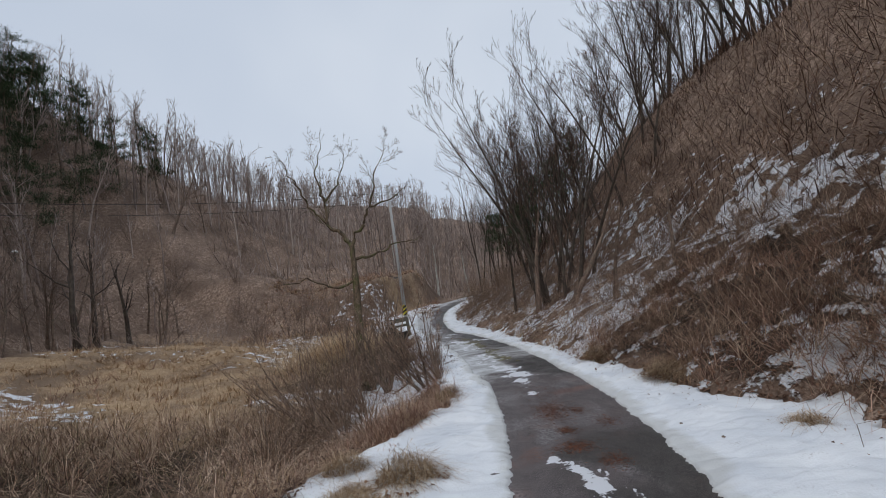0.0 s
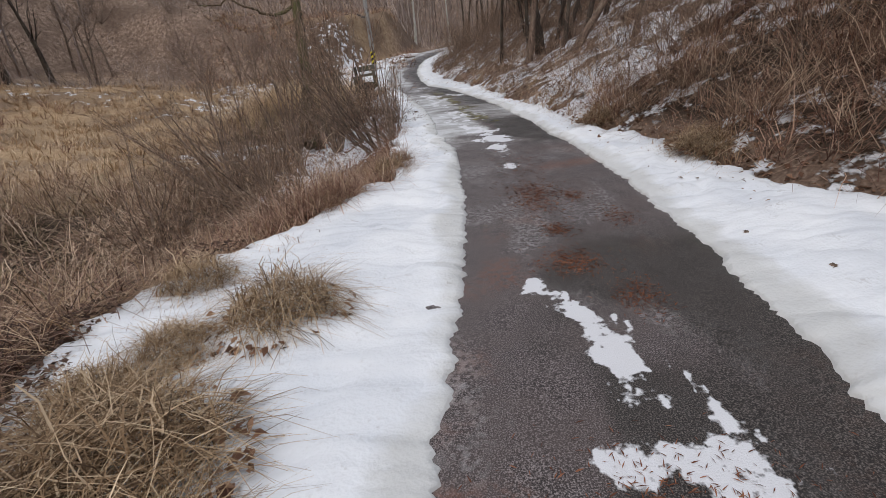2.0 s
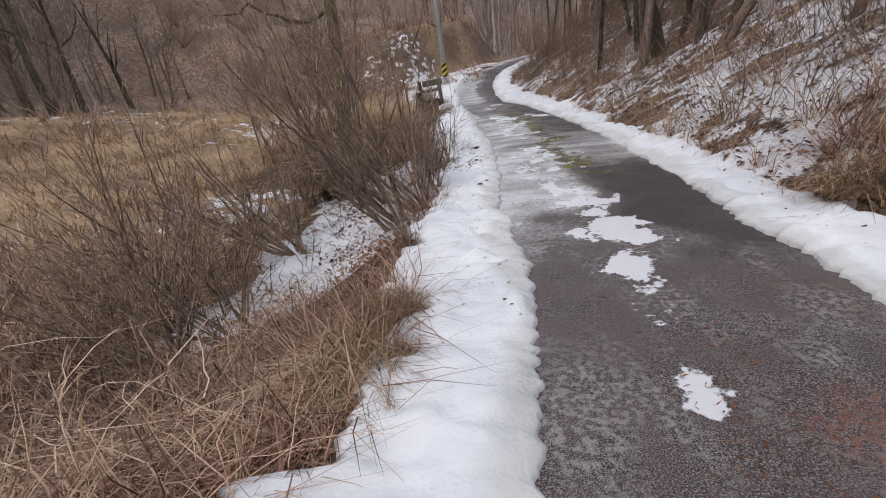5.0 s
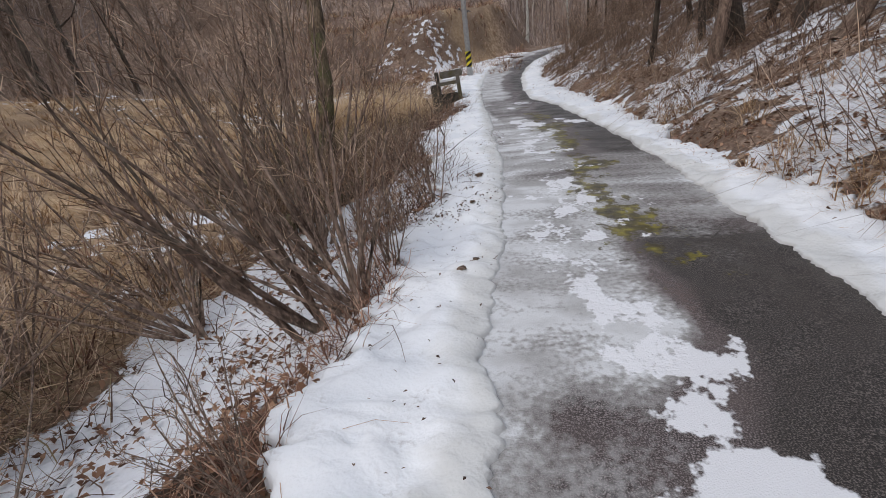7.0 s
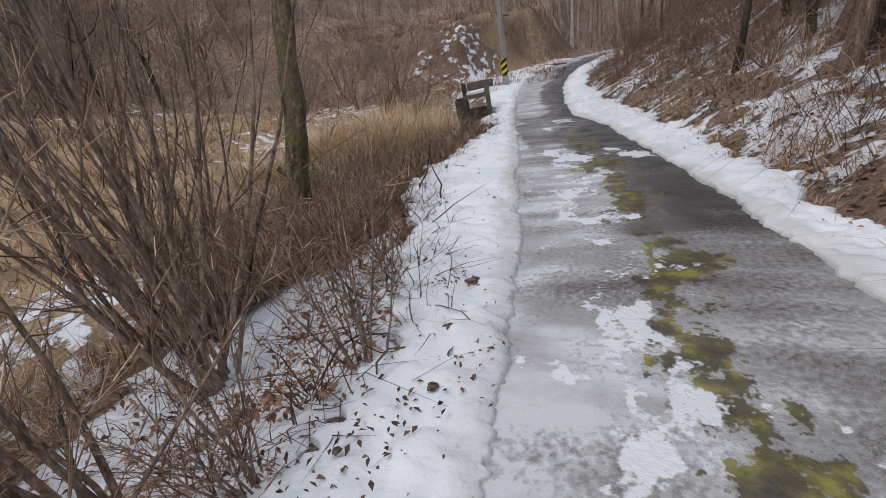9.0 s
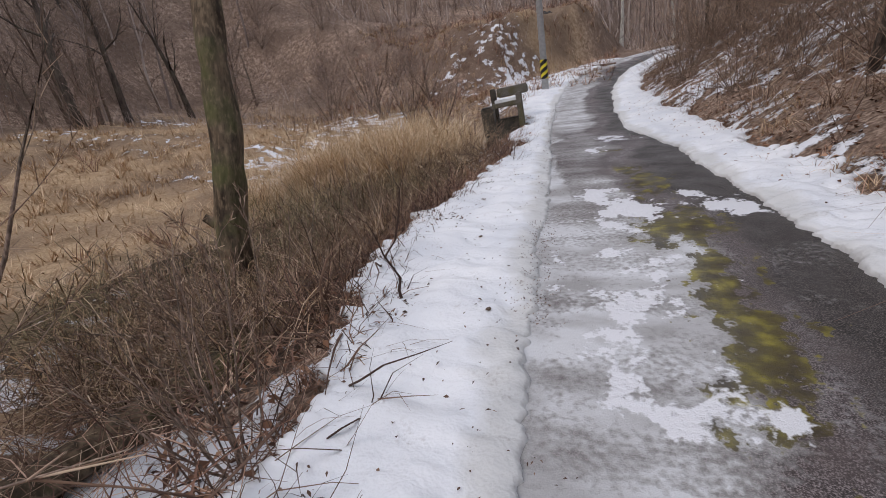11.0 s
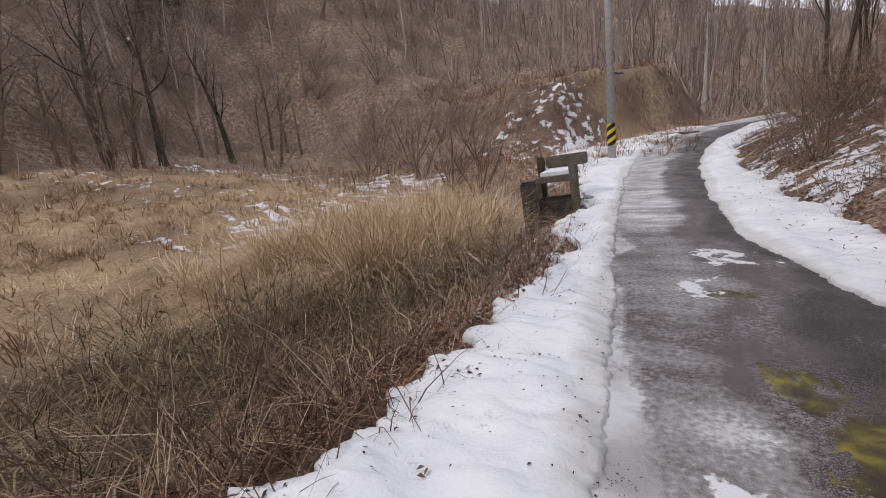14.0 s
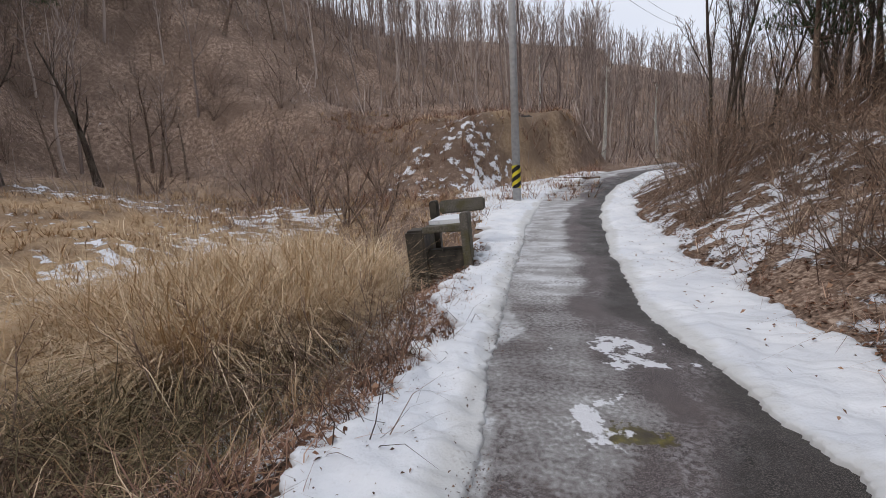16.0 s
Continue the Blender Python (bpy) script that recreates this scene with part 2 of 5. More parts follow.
M = {
    "ground": material("leaf_litter_ground", build_ground, 0.95, spec=0.1),
    "road": material("icy_asphalt", build_road, 0.5, spec=0.4),
    "snow": material("old_snow", build_snow, 0.6, spec=0.3),
    "straw": material("dry_straw", build_stems((0.26, 0.147, 0.0665), (0.52, 0.365, 0.225), (0.76, 0.59, 0.41)), 0.8),
    "brush": material("dry_brush", build_stems((0.085, 0.046, 0.030), (0.37, 0.235, 0.16), (0.88, 0.68, 0.50)), 0.85),
    "rust": material("rusty_weeds", build_stems((0.075, 0.034, 0.026), (0.34, 0.185, 0.128), (0.76, 0.53, 0.39)), 0.85),
    "twig": material("dark_twigs", build_stems((0.05, 0.0301, 0.0234), (0.14, 0.0827, 0.0594), (0.28, 0.179, 0.126)), 0.85),
    "leaf": material("dead_leaves", build_stems((0.07, 0.0329, 0.0198), (0.26, 0.132, 0.0765), (0.46, 0.282, 0.18)), 0.8),
    "bark": material("grey_bark", build_bark((0.0688, 0.0446, 0.0338), (0.25, 0.176, 0.135)), 0.9),
    "mossbark": material("mossy_bark", build_bark((0.045, 0.032, 0.022), (0.19, 0.14, 0.09), 9.0, 0.6), 0.9),
    "birch": material("pale_bark", build_bark((0.35, 0.32, 0.28), (0.62, 0.60, 0.55)), 0.8),
    "needle": material("pine_needles", build_stems((0.025, 0.045, 0.022), (0.05, 0.085, 0.035), (0.10, 0.13, 0.06)), 0.7),
    "concrete": material("mossy_concrete", build_concrete, 0.9, spec=0.2),
    "pole": material("grey_pole_concrete", build_plain((0.36, 0.36, 0.36), (0.50, 0.50, 0.49)), 0.8),
    "yellow": material("yellow_band_paint", build_plain((0.62, 0.52, 0.03), (0.75, 0.64, 0.06)), 0.5),
    "black": material("black_band_paint", build_plain((0.012, 0.012, 0.014), (0.03, 0.03, 0.03)), 0.5),
    "net": material("black_netting", build_plain((0.012, 0.012, 0.012), (0.035, 0.034, 0.032), 30.0), 0.8),
    "moss": material("yellow_green_moss", build_plain((0.07, 0.075, 0.012), (0.20, 0.19, 0.03), 35.0), 0.95, spec=0.1),
    "wire": material("dark_cable", build_plain((0.02, 0.02, 0.02), (0.04, 0.04, 0.04)), 0.6),
    "ember": material("red_brown_needles", build_stems((0.09, 0.036, 0.022), (0.22, 0.085, 0.045), (0.36, 0.165, 0.095)), 0.85),
    "white": material("weathered_white_paint", build_plain((0.55, 0.54, 0.52), (0.75, 0.74, 0.72)), 0.6),
    "greytwig": material("weathered_grey_twigs", build_stems((0.16, 0.122, 0.106), (0.35, 0.277, 0.243), (0.54, 0.455, 0.40)), 0.9),
    "reed": material("pale_reeds", build_stems((0.40, 0.26, 0.13), (0.72, 0.55, 0.36), (0.90, 0.76, 0.57)), 0.8),
    "darkbark": material("dark_bark", build_bark((0.03, 0.022, 0.018), (0.10, 0.075, 0.06)), 0.9),
    "wetconcrete": material("dark_wet_concrete", build_plain((0.025, 0.022, 0.018), (0.10, 0.085, 0.065), 6.0), 0.6),
    "thicket": material("purple_grey_twigs", build_stems((0.16, 0.112, 0.095), (0.40, 0.29, 0.245), (0.62, 0.48, 0.41)), 0.9),
    "tuft": material("brown_tuft_grass", build_stems((0.07, 0.040, 0.022), (0.38, 0.25, 0.14), (0.80, 0.62, 0.42)), 0.8),
    "stemgrey": material("grey_brown_stems", build_bark((0.11, 0.075, 0.058), (0.36, 0.262, 0.205)), 0.9),
    "olive": material("olive_brown_grass", build_stems((0.045, 0.034, 0.016), (0.16, 0.122, 0.062), (0.42, 0.33, 0.19)), 0.85),
    "stone": material("dark_stone", build_plain((0.05, 0.045, 0.04), (0.14, 0.125, 0.11), 20.0), 0.9),
}


# ---- mesh helpers ----
def mesh_from(name, verts, faces, mat, smooth=True):
    """A mesh from arrays: verts (n, 3), faces a list of index arrays (m, 3) or (m, 4)."""
    me = bpy.data.meshes.new(name)
    verts = np.asarray(verts, dtype=np.float32)
    faces = [np.asarray(f, dtype=np.int32) for f in faces if len(f)]
    me.vertices.add(len(verts))
    me.vertices.foreach_set("co", verts.ravel())
    loops = np.concatenate([f.ravel() for f in faces])
    sizes = np.concatenate([np.full(len(f), f.shape[1], dtype=np.int32) for f in faces])
    me.loops.add(len(loops))
    me.loops.foreach_set("vertex_index", loops)
    me.polygons.add(len(sizes))
    me.polygons.foreach_set("loop_start", np.concatenate(([0], np.cumsum(sizes)[:-1])).astype(np.int32))
    me.polygons.foreach_set("loop_total", sizes)
    me.polygons.foreach_set("use_smooth", np.full(len(sizes), smooth))
    me.materials.append(M[mat])
    me.update(calc_edges=True)
    return me


def paint(me, name, values):
    layer = me.attributes.new(name, "FLOAT", "POINT")
    layer.data.foreach_set("value", np.asarray(values, dtype=np.float32).ravel())


def part(name, bm, mat, parent, label=""):
    me = bpy.data.meshes.new(name)
    bm.to_mesh(me)
    bm.free()
    me.materials.append(M[mat])
    ob = new(name, me)
    ob.parent = parent
    return tagged(ob, label)


def part_mesh(name, me, parent, label=""):
    ob = new(name, me)
    ob.parent = parent
    return tagged(ob, label)


def vnoise(x, y, scale, seed=0):
    """Smooth value noise on arrays, about -1 to 1."""
    x, y = np.broadcast_arrays(np.asarray(x, float) * scale + 37.3 * seed, np.asarray(y, float) * scale - 21.7 * seed)
    ix, iy = np.floor(x), np.floor(y)
    fx, fy = x - ix, y - iy
    fx, fy = fx * fx * (3 - 2 * fx), fy * fy * (3 - 2 * fy)

    def cell(a, b):
        v = np.sin(a * 127.1 + b * 311.7 + seed * 74.7) * 43758.5453
        return (v - np.floor(v)) * 2 - 1
    return (cell(ix, iy) * (1 - fx) + cell(ix + 1, iy) * fx) * (1 - fy) + (cell(ix, iy + 1) * (1 - fx) + cell(ix + 1, iy + 1) * fx) * fy


def fbm(x, y, scale, seed=0, octaves=4):
    return sum(vnoise(x, y, scale * 2 ** k, seed + k) * 0.5 ** k for k in range(octaves))


def grid(nx, ny):
    i = np.arange((nx - 1) * (ny - 1))
    a = (i // (nx - 1)) * nx + i % (nx - 1)
    return np.stack([a, a + 1, a + nx + 1, a + nx], 1)


def smooth_step(v, a, b):
    t = np.clip((np.asarray(v, float) - a) / (b - a), 0, 1)
    return t * t * (3 - 2 * t)


# ---- the lie of the land ----
def curve(pairs):
    ys, xs = [p[0] for p in pairs], [p[1] for p in pairs]
    return lambda y: np.interp(y, ys, xs)


verge_l = curve([(-60, -1.0), (3.4, -1.3), (4.6, -1.85), (5.7, -1.85), (6.3, -1.25), (7.4, -0.65), (8.2, -0.08), (9.2, -0.02), (10.2, -0.26), (12, -0.14), (13, -0.55), (14, -0.26),
                 (15.4, -0.7), (17.5, -1.4), (19, -1.6), (21.3, -1.4), (23.8, -1.5), (25.3, -1.85), (27.5, -2.1), (31, -2.9), (35, -4.2), (38, -6.0), (41, -4.0), (46, -1.6), (56, 4), (90, 22), (300, 120)])
road_l = curve([(-60, -0.6), (0, -0.02), (3.8, 0.29), (6.2, 0.6), (8.2, 0.71), (9.9, 0.74), (11.2, 0.51), (14, 0.4), (16, 0.2), (18.6, -0.15), (21.8, -0.59), (25.7, -1.22), (30.9, -1.87),
                (36, -2.2), (40, -1.9), (45, -0.6), (55, 5), (90, 23), (300, 121)])
road_r = curve([(-60, 1.4), (0, 1.7), (3.9, 2.07), (5.5, 2.29), (7, 2.42), (9.7, 2.44), (12, 2.38), (14.7, 2.23), (17.7, 1.9), (19.7, 1.55), (22.6, 1.12), (25, 0.42), (28.6, 0.06),
                (33, -0.2), (37, -0.1), (40, 0.3), (45, 1.7), (55, 7.6), (90, 25.5), (300, 123.5)])
verge_r = curve([(-60, 3.4), (0, 3.7), (4, 4.3), (5.8, 4.3), (6.8, 3.7), (9, 3.55), (10.4, 3.15), (13, 2.95), (16.7, 2.67), (18.8, 2.55), (21.8, 2.14), (24.5, 2.0), (26.6, 1.55), (28.5, 1.25),
                 (33, 0.75), (37, 0.8), (40, 1.2), (45, 2.6), (55, 8.5), (90, 26.5), (300, 124.5)])
rise = curve([(-60, 0), (25, 0), (28, 0.05), (32, 0.22), (36, 0.5), (40, 0.85), (45, 1.3), (50, 1.65), (60, 2.2), (90, 3.5), (300, 12)])
right_bank = curve([(-1, 0), (0, 0), (0.5, 0.33), (2.4, 1.25), (5.3, 2.9), (9, 6.9), (14, 12.6), (16, 13.6), (19, 13.9), (30, 13.0), (60, 16), (400, 30)])
left_bank = curve([(-1, 0), (0, 0), (0.5, -0.22), (1.2, -0.62), (2, -0.82), (4, -0.8), (10, -0.25), (16, 0.6), (20, 1.3), (22.5, 1.75), (24, 2.6), (40, 15), (60, 30), (85, 42), (400, 60)])


def land(x, y):
    """Height of the bare ground."""
    x, y = np.broadcast_arrays(np.asarray(x, float), np.asarray(y, float))
    base = rise(y)
    dr, dl = x - verge_r(y), verge_l(y) - x
    steep = 1 - 0.45 * smooth_step(y, 27, 48)
    z = base + np.where(dr > 0, right_bank(dr) * steep, 0.0)
    fade = 1 - smooth_step(y, 28, 40)
    wane = np.interp(y, [28, 46, 55, 74, 87, 110], [2.0, 1.42, 1.12, 0.66, 0.45, 0.33])
    low = np.minimum(left_bank(dl), 0) * fade + np.clip(left_bank(dl), 0, 2) + np.maximum(left_bank(dl) - 2, 0) * wane
    far_left = smooth_step(y, 34, 90)
    z = z + np.where(dl > 0, low + far_left * 0.03 * np.maximum(dl - 2, 0), 0.0)
    terrace = smooth_step(y + 0.25 * (x + 6), 37.5, 42.5) * smooth_step(-x, -0.3, 3.0) * smooth_step(dl, 0.2, 2.4)
    z = z + terrace * (3.5 + 0.22 * fbm(x, y, 0.4, 23))
    z = z + 13.5 * smooth_step(y, 62, 190)
    rough = np.clip(np.maximum(dr, dl), 0, 3) / 3
    z = z + rough * (0.16 * fbm(x, y, 0.45, 3) + 0.05 * fbm(x, y, 2.2, 8)) + np.clip(np.maximum(dr, dl) - 3, 0, 8) / 8 * 0.5 * fbm(x, y, 0.12, 5)
    inside = (dr < 0) & (dl < 0)
    return np.where(inside, z - 0.05, z)


def lines(parts):
    out = [np.linspace(a, b, n, endpoint=False) for a, b, n in parts]
    return np.concatenate(out + [[parts[-1][1]]])


gx = lines([(-1500, -200, 5), (-200, -60, 20), (-60, -24, 36), (-24, -6, 45), (-6, 7, 110), (7, 20, 50), (20, 60, 50), (60, 200, 20), (200, 1500, 5)])
gy = lines([(-1500, -60, 5), (-60, 0, 30), (0, 30, 200), (30, 60, 80), (60, 130, 50), (130, 300, 30), (300, 1500, 6)])
X, Y = np.meshgrid(gx, gy)
Z = land(np.clip(X, -400, 400), np.clip(Y, -60, 300))
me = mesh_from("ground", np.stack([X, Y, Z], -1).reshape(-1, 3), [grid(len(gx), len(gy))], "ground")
dl, dr = verge_l(Y) - X, X - verge_r(Y)
inset = 2.2 * smooth_step(Y, 17, 20) + 8.5 * (1 - smooth_step(Y + 0.3 * X, 6, 9.5))
fieldy = smooth_step(dl, 2.0 + inset, 3.4 + inset) * (1 - smooth_step(dl + 1.5 * fbm(X, Y, 0.3, 2), 20, 23)) * (1 - smooth_step(Y, 34, 42))
terr = smooth_step(Y + 0.25 * (X + 6), 41, 43) * smooth_step(-X, 1, 4) * (1 - smooth_step(-X, 11, 14)) * (1 - smooth_step(Y, 49, 53))
paint(me, "field", np.maximum(fieldy, terr))
drift = np.clip(0.82 + 0.55 * fbm(X, Y, 0.8, 15), 0.2, 1.15)
snowy = (0.76 - 0.17 * smooth_step(Y, 21, 25)) * smooth_step(dr, -0.5, 0.2) * (1 - smooth_step(dr, 5, 11)) * (0.55 + 0.45 * smooth_step(Y, 8.5, 11)) * drift
snowy = np.maximum(snowy, 0.46 * smooth_step(dr, 3, 5) * (1 - smooth_step(dr, 7, 11)) * drift)
snowy = np.maximum(snowy, 0.98 * smooth_step(dl, -0.3, 0.1) * (1 - smooth_step(dl, 2.2, 3.2)) * smooth_step(Y + 0.4 * dl, 10.8, 11.3) * (1 - smooth_step(Y, 15, 17.5)))
snowy = np.maximum(snowy, 0.80 * smooth_step(dl, -0.5, 0) * (1 - smooth_step(dl, 1.8, 2.8)) * smooth_step(Y, 20.5, 22.5) * (1 - smooth_step(Y, 29, 31)))
snowy = np.maximum(snowy, 0.84 * smooth_step(Y, 36, 39) * (1 - smooth_step(Y, 41, 43.5)) * smooth_step(-X, -1, 2) * (1 - smooth_step(-X, 8, 11)) * np.clip(0.72 + 0.4 * fbm(X, Y, 0.9, 16), 0.3, 1))
snowy = np.maximum(snowy, 0.8 * smooth_step(Y, 30, 34) * (1 - smooth_step(Y, 36, 38)) * smooth_step(dl, -0.5, 0) * (1 - smooth_step(dl, 1.0, 2.2)))
snowy = np.maximum(snowy, 0.50 * fieldy * smooth_step(Y, 9, 16) * np.clip(0.55 + 1.2 * fbm(X * 0.35, Y, 0.4, 44), 0, 1.2))
snowy = np.maximum(snowy, 0.10 * smooth_step(dl, 20, 24) * (1 - smooth_step(dl, 30, 36)))
snowy = np.maximum(snowy, 1.0 * smooth_step(X + 0.35 * (Y - 6) , 4.2, 4.8) * (1 - smooth_step(X + 0.5 * (Y - 6), 5.2, 6.2)) * smooth_step(Y, 1.0, 2.5) * (1 - smooth_step(Y, 6.2, 7.2)))
paint(me, "snowy", snowy)
# where brush grows: ground painted darker, as wet earth plus the shade between stems
soil_shade = smooth_step(dl, 0.05, 0.4) * (1 - smooth_step(dl, 4.0, 6.0)) * ((1 - smooth_step(Y, 10, 11.5)) + smooth_step(Y, 15.5, 17) * (1 - smooth_step(Y, 24, 26)))
soil_shade = np.maximum(soil_shade, 0.75 * smooth_step(dr, 0.1, 0.6) * (1 - smooth_step(dr, 4, 7)) * (1 - smooth_step(Y, 12, 14)))
soil_shade = np.maximum(soil_shade, (1 - smooth_step(Y, 9, 12)) * smooth_step(dl, 3, 5) * (1 - smooth_step(dl, 9, 12)))
paint(me, "soil_shade", soil_shade * smooth_step(Y + 1.5 * fbm(X, Y, 0.4, 88), -1.5, 2.0))
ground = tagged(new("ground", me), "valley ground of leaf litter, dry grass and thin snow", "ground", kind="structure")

# road: one sheet of icy asphalt
ys = lines([(-30, 0, 60), (0, 30, 460), (30, 60, 90)])
us = np.linspace(0, 1, 56)
YY, UU = np.meshgrid(ys, us, indexing="ij")
XX = road_l(YY) - 0.45 + UU * (road_r(YY) - road_l(YY) + 0.9)
ZZ = rise(YY) + 0.008 * vnoise(XX, YY, 0.9, 4) - 0.03 * (2 * UU - 1) ** 2
me = mesh_from("road", np.stack([XX, YY, ZZ], -1).reshape(-1, 3), [grid(len(us), len(ys))], "road")
mid_u = (XX - road_l(YY)) / (road_r(YY) - road_l(YY))
mid_u = mid_u + (0.16 + 0.12 * (1 - smooth_step(YY, 12, 15))) * fbm(XX, YY, 0.9, 81)
icy = smooth_step(YY - 2.6 * mid_u, 8.5, 10.6) * (0.82 - 0.56 * smooth_step(mid_u, 0.34, 0.58) * (1 - smooth_step(YY, 12.0, 13.6)))
icy = icy * (1 - 0.62 * smooth_step(YY, 14.2, 16.6) * smooth_step(mid_u, 0.4, 0.62)) * (1 - 0.25 * smooth_step(YY, 18, 20) * (1 - smooth_step(YY, 24, 27)))
icy = np.maximum(icy, 0.9 * (1 - smooth_step(mid_u, 0.0, 0.08)) * smooth_step(YY, 9, 11))
icy = np.maximum(icy, 0.16 + 0.1 * vnoise(XX, YY, 0.5, 6))
paint(me, "icy", icy)
damp = smooth_step(mid_u, 0.32, 0.6) * smooth_step(YY, 1.5, 3.0) * (1 - smooth_step(YY, 5.0, 6.6))
damp = np.maximum(damp, smooth_step(mid_u, 0.45, 0.75) * smooth_step(YY, 9.4, 10.6) * (1 - smooth_step(YY, 12.4, 13.4)))
damp = np.maximum(damp, 0.75 * smooth_step(mid_u, 0.6, 0.9) * smooth_step(YY, 15.0, 16.5))
paint(me, "damp", damp)


def gathered(blobs):
    """Cover gathered round a few centres on the road: x, y, half width, half length, weight."""
    f = np.zeros(YY.shape)
    wx, wy = 0.12 * fbm(XX, YY, 2.2, 71), 0.25 * fbm(XX, YY, 1.6, 75)
    for cx, cy, rx, ry, weight in blobs:
        f = np.maximum(f, weight * (1.0 - 0.5 * np.sqrt(((XX + wx - cx) / rx) ** 2 + ((YY + wy - cy) / ry) ** 2)))
    return f


paint(me, "white", gathered([(1.08, 4.95, 0.07, 0.18, 1), (1.13, 4.5, 0.11, 0.22, 1), (1.2, 3.68, 0.26, 0.16, 1), (1.27, 4.85, 0.03, 0.3, 0.72), (1.42, 4.35, 0.05, 0.3, 0.7), (1.6, 4.0, 0.08, 0.2, 0.66), (1.42, 8.33, 0.16, 0.22, 1), (1.36, 9.6, 0.17, 0.4, 1), (1.55, 10.4, 0.17, 0.4, 1),
                             (1.36, 10.75, 0.19, 0.26, 1), (1.36, 11.4, 0.17, 0.25, 0.9), (0.56, 18.95, 0.24, 0.45, 0.9), (0.54, 18.1, 0.16, 0.18, 0.95), (1.26, 19.3, 0.24, 0.3, 0.95), (0.2, 19.65, 0.22, 0.27, 0.95),
                             (0.07, 22.65, 0.13, 0.36, 0.85), (0.08, 23.8, 0.38, 0.26, 0.8), (1.12, 12.0, 0.13, 0.8, 0.82), (1.15, 13.0, 0.12, 0.6, 0.78), (1.1, 14.3, 0.4, 1.4, 0.62), (0.85, 16.2, 0.35, 1.1, 0.56), (1.0, 12.9, 0.35, 0.8, 0.64), (0.45, 17.3, 0.35, 0.7, 0.66)]))
paint(me, "mossy", gathered([(1.5, 13.4, 0.26, 0.45, 1.0), (1.36, 15.2, 0.22, 0.5, 1.1), (1.3, 14.2, 0.24, 0.5, 0.95), (1.15, 16.9, 0.22, 0.9, 0.95), (0.95, 18.7, 0.28, 0.5, 1.1), (0.75, 20.1, 0.22, 0.7, 1.0), (1.08, 17.6, 0.2, 0.4, 1.0),
                             (0.25, 22.5, 0.15, 0.22, 1.25), (0.57, 20.9, 0.14, 0.3, 0.8), (1.65, 12.6, 0.22, 0.5, 0.6)]))
tagged(new("road", me), "narrow asphalt farm road, wet and glazed with ice", "road", kind="structure")


def snow_sheet(name, left, right, y0, y1, depth, seed, label, road_on_left=False):
    """A sheet of lying snow with ragged edges between two curves of the plan, melting thin towards the road."""
    ys = np.arange(y0, y1, 0.025)
    v = np.array([0, 0.005, 0.02, 0.05, 0.1, 0.16, 0.22, 0.29, 0.36, 0.43, 0.5, 0.57, 0.64, 0.71, 0.77, 0.82, 0.87, 0.91, 0.94, 0.97, 0.99, 1.0])
    shape = np.array([-0.7, 0.0, 0.5, 0.8, 0.95, 1, 1, 1, 1, 1, 1, 1, 1, 0.97, 0.92, 0.85, 0.76, 0.64, 0.5, 0.34, 0.12, -0.7])
    if road_on_left:
        v, shape = 1 - v[::-1], shape[::-1]
    Yg, Vg = np.meshgrid(ys, v, indexing="ij")
    soft, sharp = (0.05, 0.14) if road_on_left else (0.15, 0.04)
    a = left(ys) + soft * fbm(ys, 0, 1.3, seed) + (0.018 if road_on_left else 0.13) * fbm(ys, 3, 6, seed + 5) + 0.022 * vnoise(ys, 1, 23, seed + 6) + 0.020 * vnoise(ys, 7, 41, seed) + 0.012 * vnoise(ys, 8, 79, seed)
    b = right(ys) + sharp * fbm(ys, 9, 1.1, seed + 2) + (0.10 if road_on_left else 0.018) * fbm(ys, 5, 7, seed + 7) + 0.022 * vnoise(ys, 2, 23, seed + 8) + 0.020 * vnoise(ys, 4, 41, seed) + 0.012 * vnoise(ys, 6, 79, seed)
    b = np.maximum(b, a + 0.12)
    Xg = a[:, None] + Vg * (b - a)[:, None]
    bump = 0.034 * fbm(Xg, Yg, 2.0, seed + 3) + 0.028 * fbm(Xg, Yg, 7.0, seed + 4) + 0.010 * vnoise(Xg, Yg, 16.0, seed + 12)
    bump = bump - np.clip(fbm(Xg, Yg, 4.2, seed + 9, 2) - 0.25, 0, 0.5) * 0.08 * np.clip(fbm(Xg, Yg, 0.8, seed + 1) + 0.7, 0, 1)
    Zg = np.maximum(rise(Yg), land(Xg, Yg)) + shape[None, :] * depth + bump * np.clip(shape, 0, 1)[None, :]
    me = mesh_from(name, np.stack([Xg, Yg, Zg], -1).reshape(-1, 3), [grid(len(v), len(ys))], "snow")
    to_road = Xg - a[:, None] if road_on_left else b[:, None] - Xg
    paint(me, "rim", 1 - smooth_step(to_road + 0.1 * fbm(Xg, Yg, 1.5, seed), 0.02, 0.42))
    return tagged(new(name, me), label, "snow", kind="stuff")


snow_sheet("snow_verge", lambda y: verge_l(y) - 0.02, lambda y: road_l(y), -4, 46, 0.06, 11, "trodden white snow along the road verge")
snow_sheet("snow_verge", lambda y: road_r(y), lambda y: verge_r(y) + 0.02, -4, 46, 0.06, 31, "white snow bank along the foot of the hillside", True)


def road_z(x, y):
    wide = road_r(y) - road_l(y) + 0.9
    u = np.clip((x - road_l(y) + 0.45) / wide, 0, 1)
    return rise(y) + 0.008 * vnoise(x, y, 0.9, 4) - 0.03 * (2 * u - 1) ** 2


# ---- stems, blades and leaves ----
rng = np.random.default_rng(7)


